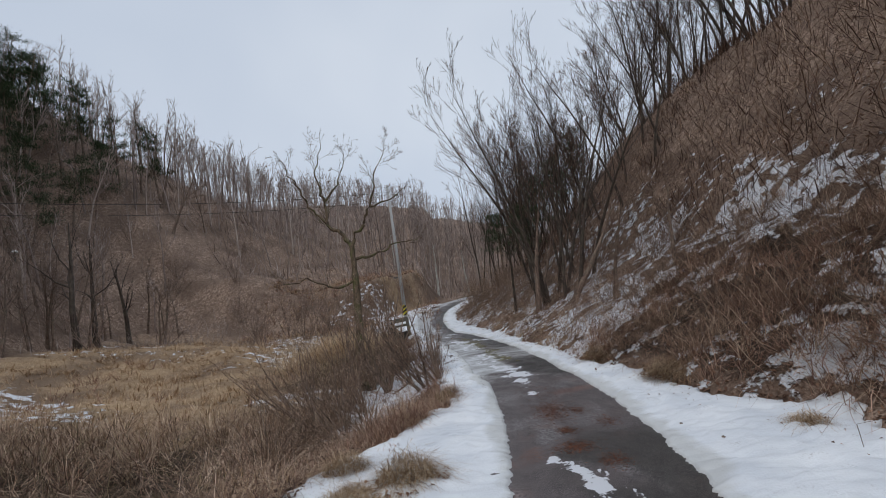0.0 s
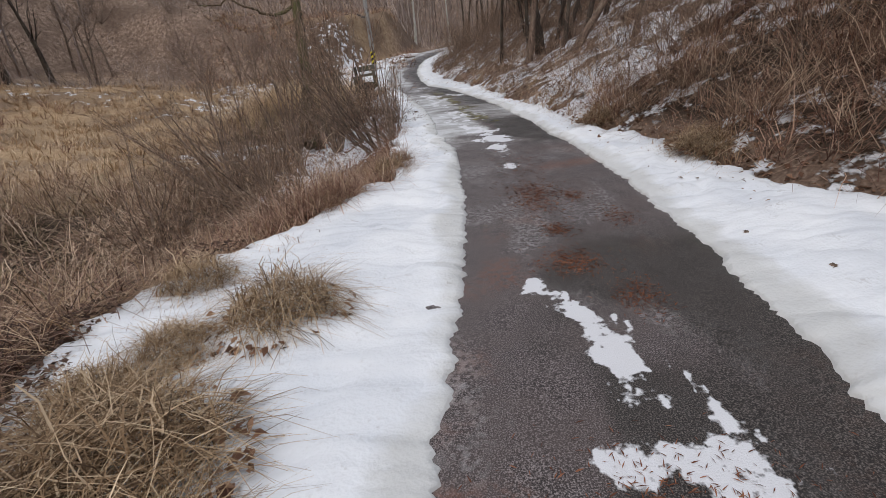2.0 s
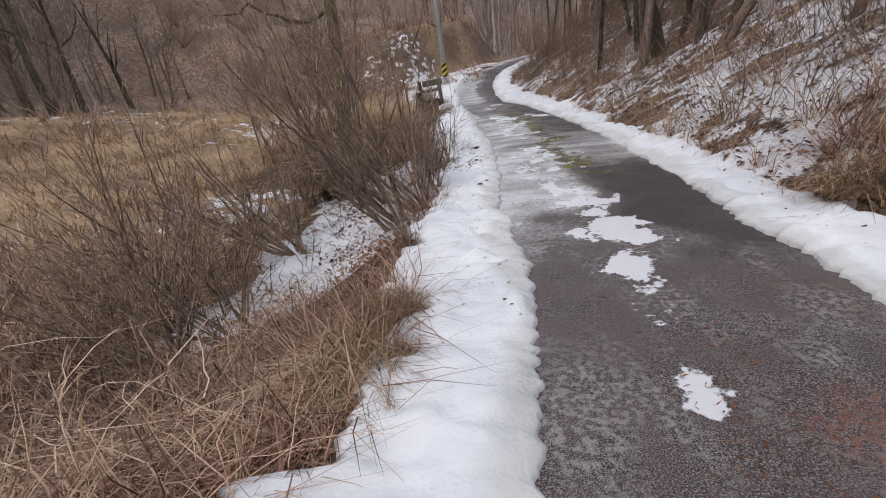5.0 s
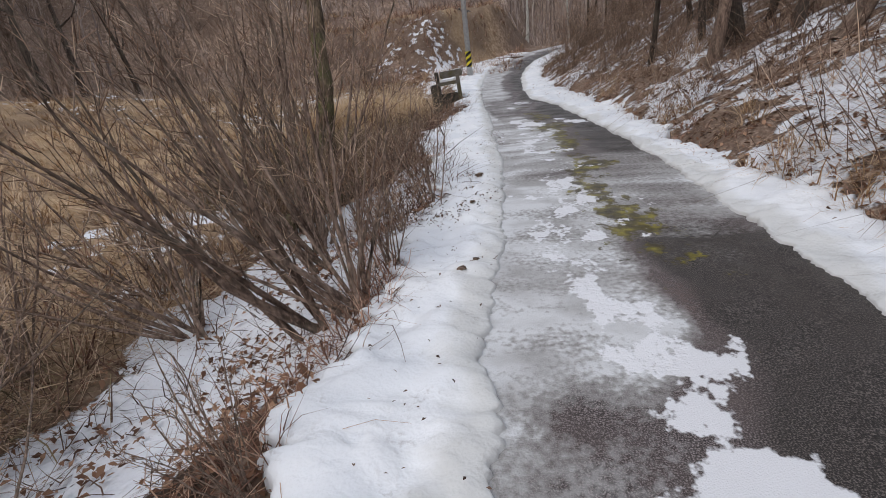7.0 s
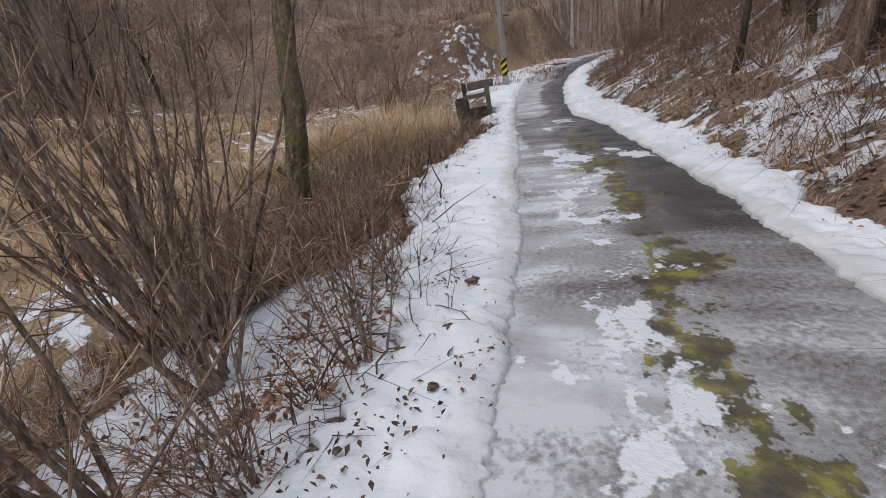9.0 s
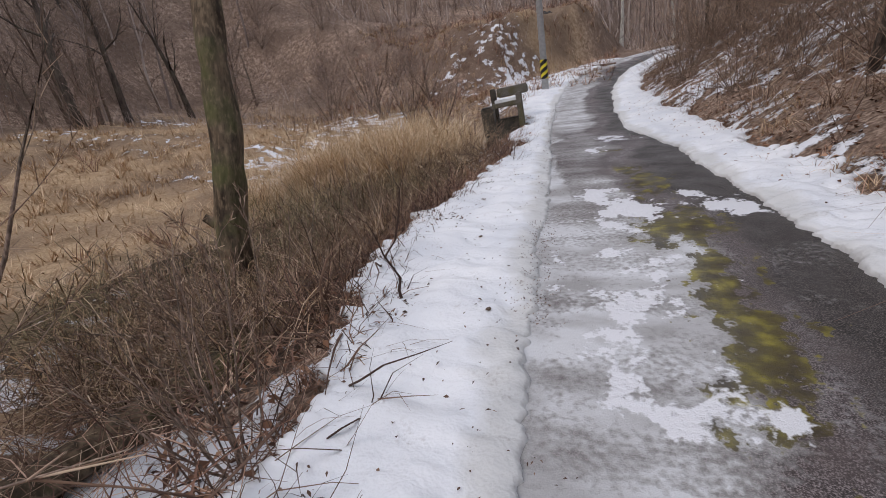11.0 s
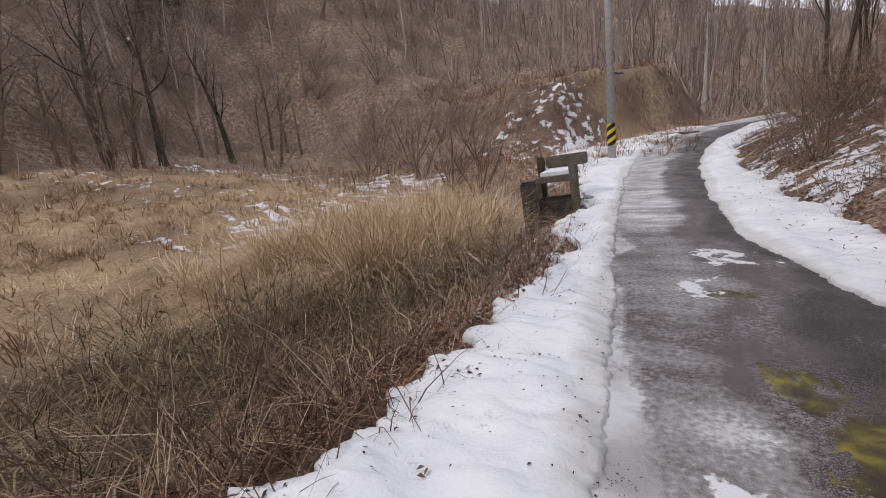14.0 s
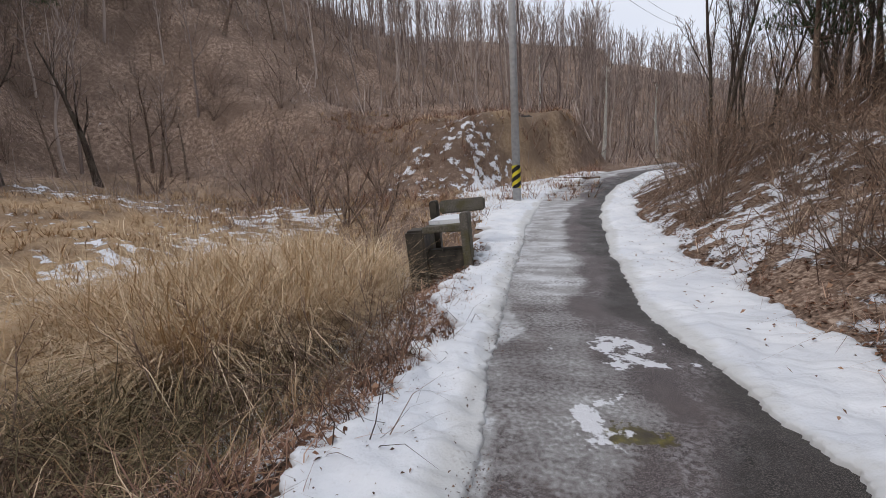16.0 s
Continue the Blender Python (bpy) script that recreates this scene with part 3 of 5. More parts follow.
def stems(base, length, lean, width, droop, seg=3, sides=3):
    """Bent tapering stems: base (n, 3), lean (n, 2) sideways reach per length, droop 0 to 1 bends the tip over. Gives verts, faces."""
    n = len(base)
    t = np.linspace(0, 1, seg + 1)
    side = lean / np.maximum(np.linalg.norm(lean, axis=1, keepdims=True), 1e-6)
    reach = np.linalg.norm(lean, axis=1)
    out = (t[None] * reach[:, None] + droop[:, None] * t[None] ** 2.2 * 0.9) * length[:, None]
    up = (t[None] * np.sqrt(np.maximum(1 - reach ** 2, 0.05))[:, None] - droop[:, None] * t[None] ** 2.6 * 0.75) * length[:, None]
    wob = rng.normal(0, 0.022, (n, seg + 1, 3)) * length[:, None, None]
    wave = np.sin(t[None] * rng.uniform(2.2, 5.5, n)[:, None] + 0.0)
    wob = wob + (wave * length[:, None])[:, :, None] * rng.normal(0, 0.085, (n, 1, 3))
    wob[:, 0] = 0
    mid = base[:, None] + np.stack([out * side[:, :1], out * side[:, 1:], up], -1) + wob
    r = width[:, None] * (1 - 0.9 * t[None] ** 1.4)
    ang = 2 * math.pi * np.arange(sides) / sides
    ring = np.stack([np.cos(ang), np.sin(ang), np.zeros(sides)], -1)
    if sides == 2:
        perp = np.stack([-side[:, 1], side[:, 0], np.zeros(n)], -1)
        verts = mid[:, :, None] + r[:, :, None, None] * np.stack([perp, -perp], 1)[:, None]
    else:
        verts = mid[:, :, None] + r[:, :, None, None] * ring[None, None]
    k = np.arange(seg)
    s = np.arange(sides if sides > 2 else 1)
    a = k[:, None] * sides + s[None]
    b = k[:, None] * sides + (s[None] + 1) % sides
    q = np.stack([a, b, b + sides, a + sides], -1).reshape(-1, 4)
    faces = (np.arange(n) * (seg + 1) * sides)[:, None, None] + q[None]
    return verts.reshape(-1, 3), faces.reshape(-1, 4)


def stuff(name, pieces, mat, label, category):
    verts, faces, off = [], [], 0
    for v, f in pieces:
        verts.append(v), faces.append(f + off)
        off += len(v)
    me = mesh_from(name, np.concatenate(verts), [np.concatenate(faces)], mat)
    return tagged(new(name, me), label, category, kind="stuff")


def scatter(n, x0, x1, y0, y1, keep=None):
    x, y = rng.uniform(x0, x1, n), rng.uniform(y0, y1, n)
    if keep is not None:
        ok = rng.uniform(0, 1, n) < keep(x, y)
        x, y = x[ok], y[ok]
    return x, y


def on_land(x, y, sink=0.02):
    return np.stack([x, y, land(x, y) - sink], -1)


def random_stems(x, y, lo, hi, width, spread, droop, seg=3, sides=3, pull=(0, 0), lift=0.0):
    n = len(x)
    lean = rng.normal(0, spread, (n, 2)) + np.asarray(pull)
    size = np.linalg.norm(lean, axis=1, keepdims=True)
    lean = lean * np.minimum(1, 0.97 / np.maximum(size, 1e-6))
    base = on_land(x, y)
    base[:, 2] += lift * rng.uniform(0, 1, n) * np.clip(0.5 + fbm(x, y, 0.9, 77), 0, 1.3)
    return stems(base, rng.uniform(lo, hi, n), lean, width * rng.uniform(0.6, 1.4, n), rng.uniform(0, droop, n), seg, sides)


def clumps(x, y, each, lo, hi, width, radius, flare, droop, seg=3, sides=2, heavy=0.0):
    """Clumps of blades that flare out from centres x, y."""
    n = len(x)
    size = rng.uniform(0.6, 1.15, n)
    cx, cy, cs = np.repeat(x, each), np.repeat(y, each), np.repeat(size, each)
    a, rr = rng.uniform(0, 2 * math.pi, n * each), radius * cs * np.sqrt(rng.uniform(0, 1, n * each))
    tilt = np.repeat(rng.normal(0, 0.22, (n, 2)), each, axis=0)
    px, py = cx + rr * np.cos(a), cy + rr * np.sin(a)
    lean = np.stack([np.cos(a), np.sin(a)], -1) * rng.uniform(0.05, flare, n * each)[:, None] + tilt + rng.normal(0, 0.16, (n * each, 2))
    big = np.linalg.norm(lean, axis=1, keepdims=True)
    lean = lean * np.minimum(1, 0.96 / np.maximum(big, 1e-6))
    base = on_land(px, py)
    base[:, 2] += heavy * rng.uniform(0, 1, n * each) * cs
    return stems(base, rng.uniform(lo, hi, n * each) * cs, lean, width * rng.uniform(0.6, 1.4, n * each), rng.uniform(0.1, droop, n * each), seg, sides)


def left_offset(n, d0, d1, y0, y1, power=1.0):
    y = rng.uniform(y0, y1, n)
    d = d0 + (d1 - d0) * rng.uniform(0, 1, n) ** power
    return verge_l(y) - d, y


def right_offset(n, d0, d1, y0, y1, power=1.0):
    y = rng.uniform(y0, y1, n)
    d = d0 + (d1 - d0) * rng.uniform(0, 1, n) ** power
    return verge_r(y) + d, y


def thin(xy, scale, seed, level):
    x, y = xy
    ok = fbm(x, y, scale, seed) > level
    slope = (verge_l(y) - x > -0.3) & (verge_l(y) - x < 1.9) & (y + 0.35 * x > 13.6) & (y + 0.35 * x < 16.0)
    ok = ok & (~slope | (rng.uniform(0, 1, len(x)) < 0.14))
    return x[ok], y[ok]


# tangled brush on the bank below the road
near = [random_stems(*thin(left_offset(3600, 0.05, 3.0, 1.5, 9.8), 0.8, 3, -0.2), 0.3, 0.6, 0.0028, 0.75, 0.9, 4, 2, lift=0.45),
        random_stems(*thin(left_offset(13000, 0.15, 3.2, 1.5, 9.8), 0.9, 54, -0.6), 0.2, 0.5, 0.0027, 1.0, 1.3, 5, 2, lift=0.7),
        clumps(*thin(left_offset(50, 0.4, 3.2, 1.5, 9.8), 0.9, 53, -0.4), 66, 0.45, 1.0, 0.004, 0.2, 0.95, 1.2, 3, 2, heavy=0.2),
        random_stems(*thin(left_offset(1100, 2.6, 4.0, 9.5, 14.5), 0.8, 4, -0.6), 0.35, 0.9, 0.0035, 0.6, 0.9, lift=0.3),
        random_stems(*thin(left_offset(2200, 0.2, 3.0, 15, 20), 0.8, 5, -0.1), 0.4, 1.0, 0.0038, 0.65, 0.9, 2, lift=0.35),
        clumps(*thin(left_offset(45, 0.75, 3.6, 15.0, 19.5), 0.9, 52, -0.4), 74, 0.5, 1.1, 0.004, 0.20, 0.95, 1.25, 3, 2, heavy=0.2)]
bx, by = scatter(520, -14.0, -2.8, 0.5, 12.5, lambda x, y: smooth_step(fbm(x, y, 0.6, 96), -0.6, 0.1))
near.append(clumps(bx, by, 54, 0.5, 1.05, 0.005, 0.24, 1.1, 1.2, 3, 2, heavy=0.3))
bx, by = scatter(7000, -14.0, -2.8, 0.5, 12.0)
field_tangle = random_stems(bx, by, 0.3, 0.9, 0.0045, 0.9, 1.0, 3, 2, lift=0.6)
stuff("bank_brush", near, "brush", "tangled brown dry brush covering the bank below the road", "brush")
mat = [random_stems(*thin(left_offset(9000, 0.05, 3.4, 1.5, 10), 0.9, 6, -0.7), 0.2, 0.5, 0.0032, 0.95, 1.1, 5, 2, lift=0.35),
       random_stems(*thin(left_offset(3600, 0.2, 2.0, 15, 21.8), 0.9, 6, -0.3), 0.25, 0.7, 0.0045, 0.9, 0.9, 3, 2, lift=0.3)]
deep = [field_tangle, random_stems(*thin(left_offset(9500, 0.9, 4.2, 16.4, 24.3), 0.5, 68, -2.0), 0.3, 0.9, 0.0042, 0.95, 1.2, 4, 2, lift=0.65)]
stuff("bank_grass", deep, "olive", "dark olive-brown tangled grass below the road", "grass")
stuff("bank_weeds", mat, "rust", "matted brown dead weeds lying over the bank", "weeds")
red = [random_stems(*thin(left_offset(5200, -0.05, 1.2, 6.6, 9.8), 1.1, 6, -0.5), 0.25, 0.6, 0.004, 0.7, 1.0, 3, 2, lift=0.25),
       random_stems(*thin(left_offset(900, -0.05, 0.35, 10, 13.5), 1.3, 7, -0.1), 0.15, 0.45, 0.0035, 0.7, 1.0, lift=0.1),
       random_stems(*thin(left_offset(2600, 0.05, 1.3, 13.9, 18), 1.1, 7, -0.1), 0.15, 0.45, 0.0035, 0.7, 1.0, lift=0.15),
       random_stems(*thin(left_offset(4600, 0.0, 1.6, 19, 29), 1.1, 7, 0.0), 0.12, 0.4, 0.004, 0.7, 1.0, 3, 2, lift=0.15)]
wx, wy = rng.normal(-0.82, 0.16, 10), rng.normal(6.15, 0.14, 10)
red.append(clumps(wx, wy, 26, 0.1, 0.28, 0.004, 0.08, 0.95, 0.9, 3))
wx, wy = rng.normal(-1.5, 0.2, 14), rng.normal(5.2, 0.4, 14)
red.append(clumps(wx, wy, 24, 0.1, 0.32, 0.004, 0.09, 0.95, 0.9, 3))
wx, wy = left_offset(170, -0.25, 0.15, 14.5, 28)
red.append(clumps(wx, wy, 14, 0.08, 0.3, 0.003, 0.05, 0.8, 0.8, 3))
stuff("rusty_weeds", red, "rust", "rust-brown dead weeds along the snow edge", "weeds")
pale = [random_stems(*thin(left_offset(5000, 0.0, 3.0, 3, 10), 1.2, 8, -0.5), 0.2, 0.5, 0.0028, 0.9, 1.3, 5, 2, lift=0.5),
        random_stems(*left_offset(1300, -0.15, 0.9, 6.4, 10), 0.15, 0.36, 0.003, 0.8, 1.3, 5, 2, lift=0.35),
        clumps(*thin(left_offset(60, 0.5, 3.2, 16, 23), 1.2, 8, -0.3), 28, 0.4, 0.85, 0.0042, 0.1, 0.8, 1.0, 4),
        random_stems(*thin(left_offset(1500, 0.2, 4.0, 16, 24.5), 1.2, 8, -0.3), 0.3, 0.8, 0.0038, 0.85, 1.3, 4, 2, lift=0.5)]
bank = [random_stems(*thin(left_offset(3600, -0.24, 0.7, 13.6, 25), 1.4, 91, 0.0), 0.2, 0.6, 0.0045, 0.8, 0.7, 3, 3, lift=0.12),
        random_stems(*thin(left_offset(2600, 0.4, 3.8, 16, 25), 1.0, 92, -0.3), 0.5, 1.2, 0.0045, 0.55, 0.8, 3, 3, lift=0.2)]
bank.append(clumps(*left_offset(40, 0.7, 3.4, 20, 24.5), 60, 0.35, 0.85, 0.004, 0.22, 0.9, 1.1, 3, 3, heavy=0.15))
bx, by = scatter(5200, -14.0, -2.6, 0.5, 12.0, lambda x, y: smooth_step(fbm(x, y, 0.6, 95), -0.5, 0.2))
bank.append(random_stems(bx, by, 0.4, 1.15, 0.0055, 0.6, 0.9, 3, 3, lift=0.35))
bank.append(random_stems(*thin(left_offset(9000, 0.1, 3.4, 1.5, 10), 0.9, 57, -0.5), 0.2, 0.55, 0.0045, 0.95, 1.1, 4, 2, lift=0.35))
bank.append(random_stems(*left_offset(700, 0.0, 3.4, 10.6, 15.2), 0.15, 0.55, 0.005, 0.97, 0.3, 3, 3, lift=0.06))
bank.append(random_stems(*left_offset(900, -0.4, 0.35, 14.2, 19.0), 0.15, 0.5, 0.0042, 0.6, 0.9, 4, 2, pull=(0.25, -0.1), lift=0.05))
bank.append(random_stems(*left_offset(80, -0.4, 0.9, 14.0, 18.0), 0.4, 1.0, 0.010, 0.97, 0.1, 5, 5, lift=0.05))
stuff("bank_twigs", bank, "twig", "dark thin twigs and sticks lying on the bank", "brush")
stuff("straw_stalks", pale, "straw", "pale bent straw stalks among the brush", "grass")
# dry meadow
meadow = lambda x, y: 0.04 + 0.96 * smooth_step(y + 0.35 * (x + 6), 9.0, 11.5)
fx, fy = scatter(24000, -22, -3.0, 2, 38, lambda x, y: meadow(x, y) * (0.25 + 0.75 * smooth_step(fbm(x, y, 0.4, 9), -0.4, 0.4)))
tall = [random_stems(fx, fy, 0.15, 0.4, 0.010, 0.6, 0.9, 2, 2)]
fx, fy = scatter(2600, -22, -3.3, 3, 38, lambda x, y: meadow(x, y) * (0.2 + 0.8 * smooth_step(fbm(x, y, 0.35, 9), -0.3, 0.3)))
tall.append(clumps(fx, fy, 16, 0.25, 0.6, 0.010, 0.13, 0.8, 0.9, 2))
stuff("dry_meadow_grass", tall, "straw", "pale golden dry grass of the valley meadow", "grass")
rx, ry = scatter(260, -7.2, -3.5, 23.2, 28.2, lambda x, y: smooth_step(fbm(x, y, 0.8, 12) + 0.75 - 0.3 * np.abs(x + 5.2), -0.3, 0.3))
tallest = [clumps(rx, ry, 60, 1.2, 1.95, 0.008, 0.14, 0.32, 0.9, 5)]
rx, ry = scatter(200, -9.0, -4.2, 22.3, 26, lambda x, y: smooth_step(fbm(x, y, 0.7, 13), -0.5, 0.2))
tallest.append(clumps(rx, ry, 44, 0.6, 1.15, 0.0075, 0.16, 0.6, 1.1, 5))
rx, ry = scatter(5200, -9.5, -3.9, 23.2, 28.0, lambda x, y: smooth_step(fbm(x, y, 0.7, 13), -0.7, 0.1) * smooth_step(verge_l(y) - x, 1.2, 2.0))
tallest.append(random_stems(rx, ry, 0.35, 0.95, 0.0065, 0.7, 1.3, 5, 2, lift=1.0))
stuff("reeds", tallest, "reed", "tall pale dry reeds at the meadow edge", "reeds")
ax, ay = rng.normal(-3.3, 0.45, 60), rng.normal(17.5, 0.5, 60)
tall_weeds = [clumps(ax, ay, 46, 0.45, 1.0, 0.005, 0.16, 0.7, 1.0, 4, heavy=0.1)]
stuff("tall_weeds", tall_weeds, "tuft", "tall tangled dead weeds round the old tree", "weeds")
mx, my = scatter(420, -22, -3.2, 2, 38, lambda x, y: smooth_step(fbm(x, y, 0.25, 33), 0.0, 0.4))
weeds = [clumps(mx, my, 12, 0.4, 0.9, 0.008, 0.1, 0.5, 0.6, 2, 3)]
stuff("meadow_weeds", weeds, "rust", "brown weed stalks standing in the meadow", "weeds")
# right hillside brush
hill = [random_stems(*thin(right_offset(6500, 0.05, 7.5, 2, 13, 1.3), 0.7, 14, -0.2), 0.35, 1.05, 0.0042, 0.7, 0.9, 2, pull=(-0.2, 0), lift=0.4),
        clumps(*right_offset(260, 0.3, 6, 3, 13), 30, 0.4, 1.0, 0.004, 0.18, 0.9, 0.9, 3, 3, heavy=0.15),
        random_stems(*thin(right_offset(6500, 0.1, 7, 13, 27, 1.2), 0.8, 15, 0.0), 0.3, 1.0, 0.005, 0.7, 0.8, 2, pull=(-0.15, 0), lift=0.2),
        clumps(*right_offset(150, 0.4, 6, 13, 34), 26, 0.4, 1.1, 0.005, 0.16, 0.8, 0.9, 3, 3),
        random_stems(*thin(right_offset(1700, 0.1, 5, 26, 44, 1.2), 0.7, 15, -0.2), 0.3, 1.2, 0.006, 0.6, 0.8, 2, pull=(-0.15, 0), lift=0.3),
        random_stems(*thin(right_offset(4000, 6, 20, 2, 42), 0.4, 16, -0.4), 0.5, 1.7, 0.010, 0.5, 0.6, 2, 2, pull=(-0.15, 0), lift=0.3)]
stuff("hillside_brush", hill, "brush", "dense dry brown brush on the steep hillside", "brush")
stuff("hillside_twigs", [random_stems(*right_offset(15000, 5, 19, 1, 40), 0.5, 1.7, 0.009, 0.55, 0.6, 2, 2, pull=(-0.15, 0), lift=0.3), random_stems(*thin(right_offset(11000, 0.3, 9, 2.5, 36), 0.6, 19, -0.15), 0.35, 1.4, 0.005, 0.6, 0.7, 2, pull=(-0.1, 0), lift=0.2)],
      "twig", "dark bare twigs of low shrubs on the hillside", "brush")
stuff("rusty_weeds", [random_stems(*thin(right_offset(5000, 0.05, 4.0, 3.5, 12), 0.9, 17, -0.1), 0.25, 0.65, 0.0055, 0.8, 1.0, 5, 2, pull=(-0.25, 0), lift=0.35),
                      clumps(*right_offset(150, -0.3, 0.35, 5, 30), 16, 0.1, 0.35, 0.004, 0.07, 0.9, 0.9, 3), clumps(*right_offset(130, 0.2, 3.5, 4, 12), 34, 0.4, 0.8, 0.005, 0.15, 0.9, 1.0, 4)],
      "rust", "rust-red dead weeds hanging down at the hillside foot", "weeds")
stuff("dry_grass", [clumps(*thin(right_offset(130, -0.05, 0.8, 7, 24), 1.3, 18, -0.2), 30, 0.15, 0.42, 0.004, 0.09, 0.9, 0.9, 3)], "straw", "straw-coloured grass at the hillside foot", "grass")
# rough grass on the far terrace and leaf litter under the trees
tx, ty = scatter(900, -17, -0.5, 36, 52, lambda x, y: smooth_step(fbm(x, y, 0.4, 66), -0.5, 0.2))
stuff("terrace_grass", [clumps(tx, ty, 14, 0.2, 0.55, 0.012, 0.14, 0.8, 0.8, 2)], "straw", "short dry grass on the far terrace", "grass")
tx, ty = scatter(500, -17, -0.5, 36, 50)
stuff("terrace_weeds", [clumps(tx, ty, 14, 0.3, 0.9, 0.010, 0.14, 0.6, 0.6, 2)], "rust", "brown weeds on the far terrace", "weeds")
# far undergrowth
ux, uy = scatter(30000, -62, -19, 6, 90, lambda x, y: (0.05 + 0.95 * smooth_step(verge_l(y) - x, 24, 30)) * smooth_step(fbm(x, y, 0.22, 29), -0.5, 0.35))
far = [random_stems(ux, uy, 0.7, 2.8, 0.014, 0.45, 0.5, 2, 2)]
ux, uy = scatter(9000, -26, -3, 30, 62, lambda x, y: 1 - smooth_step(fbm(x, y, 0.2, 31), -0.3, 0.4))
far.append(random_stems(ux, uy, 0.4, 1.4, 0.009, 0.5, 0.6, 2, 2))
ux, uy = scatter(14000, -50, 60, 50, 150)
far.append(random_stems(ux, uy, 1.2, 4.0, 0.035, 0.35, 0.3, 2, 2))
stuff("undergrowth", far, "greytwig", "bare brown undergrowth on the wooded slopes", "undergrowth")


def leaves(x, y, size, lift=0.012, surface=None, slim=0.5):
    n = len(x)
    z = (land(x, y) if surface is None else surface(x, y)) + lift
    a, tilt = rng.uniform(0, 2 * math.pi, n), rng.normal(0, 0.35, n)
    s = size * rng.uniform(0.6, 1.4, n)
    u = np.stack([np.cos(a), np.sin(a), tilt], -1) * s[:, None]
    w = np.stack([-np.sin(a), np.cos(a), rng.normal(0, 0.4, n)], -1) * (s * slim)[:, None]
    c = np.stack([x, y, z], -1)
    up = np.zeros((n, 3))
    up[:, 2] = s * min(0.35, slim)
    verts = np.stack([c - u, c + w + up, c + u, c - w + up], 1).reshape(-1, 3)
    i = np.arange(n)[:, None] * 4
    return verts, np.concatenate([i + np.array([[0, 1, 2, 3]])])


lx, ly = right_offset(26000, 0.0, 9, 2, 36, 1.3)
ok = rng.uniform(0, 1, len(lx)) < 1 - 0.3 * smooth_step(ly, 12, 16)
lx, ly = lx[ok], ly[ok]
stuff("leaf_litter", [leaves(lx, ly, 0.032)], "leaf", "brown fallen leaves strewn over the hillside", "leaves")
lx, ly = thin(left_offset(6500, -0.02, 1.6, 3, 28), 1.6, 51, 0.2)
stuff("leaf_litter", [leaves(lx, ly, 0.026)], "leaf", "brown fallen leaves at the bank top", "leaves")
lx, ly = thin(left_offset(3800, -0.55, 0.5, 2.2, 6.4), 1.7, 61, 0.15)
stuff("leaf_litter", [leaves(lx, ly, 0.024, 0.075, lambda x, y: np.maximum(land(x, y), rise(y) - 0.02))], "twig", "dark dead leaves and crumbs on the snow edge", "leaves")
lx, ly = thin(left_offset(2600, -0.1, 3.0, 10.4, 15), 1.3, 63, 0.0)
stuff("leaf_litter", [leaves(lx, ly, 0.03, 0.03)], "leaf", "brown leaves strewn on the snow under the shrubs", "leaves")
lx, ly = thin(left_offset(1500, -0.6, 0.2, 13.0, 21), 1.8, 64, 0.1)
stuff("leaf_litter", [leaves(lx, ly, 0.017, 0.065, lambda x, y: np.maximum(land(x, y), rise(y) - 0.01))], "twig", "dark leaves and bark crumbs strewn over the snow edge", "leaves")
lx, ly = left_offset(2800, -0.22, 1.3, 13.5, 29)
stuff("leaf_litter", [leaves(lx, ly, 0.034, 0.045)], "leaf", "large curled brown leaves at the snow edge", "leaves")
lx, ly = left_offset(900, -1.2, 0.0, 9, 29)
ok = (lx < road_l(ly)) & (lx > verge_l(ly))
stuff("fallen_leaves", [leaves(lx[ok], ly[ok], 0.011, 0.07, lambda x, y: rise(y))], "twig", "small dark leaves and crumbs lying on the snow", "leaves")
lx, ly = right_offset(420, -1.0, 0.1, 4, 30)
ok = lx > road_r(ly) + 0.25
stuff("fallen_leaves", [leaves(lx[ok], ly[ok], 0.02, 0.07, lambda x, y: rise(y))], "leaf", "small brown leaves lying on the snow bank", "leaves")


cy = rng.uniform(14.5, 30, 4200)
cx = road_l(cy) + rng.normal(-0.02, 0.10, 4200)
ok = fbm(cx, cy, 1.5, 58) > 0.15
stuff("road_crumbs", [leaves(cx[ok], cy[ok], 0.007, 0.045, lambda x, y: rise(y))], "twig", "dark crumbs of earth and leaves along the road edge", "debris")
spots_red = [(1.3, 5.5, 0.12, 0.12, 700), (1.55, 4.95, 0.08, 0.12, 380), (1.42, 7.25, 0.15, 0.2, 800), (1.38, 6.85, 0.15, 0.22, 650), (1.75, 7.0, 0.07, 0.1, 220), (1.95, 6.3, 0.08, 0.14, 260), (1.36, 6.1, 0.07, 0.08, 320), (1.1, 3.6, 0.25, 0.15, 500), (1.5, 8.3, 0.2, 0.5, 400)]
ex = np.concatenate([rng.normal(a, c, n) for a, b, c, d, n in spots_red])
ey = np.concatenate([rng.normal(b, d, n) for a, b, c, d, n in spots_red])
stuff("needle_litter", [leaves(ex, ey, 0.017, 0.003, road_z, 0.13)], "ember", "red-brown needle crumbs trodden into the asphalt", "leaves")


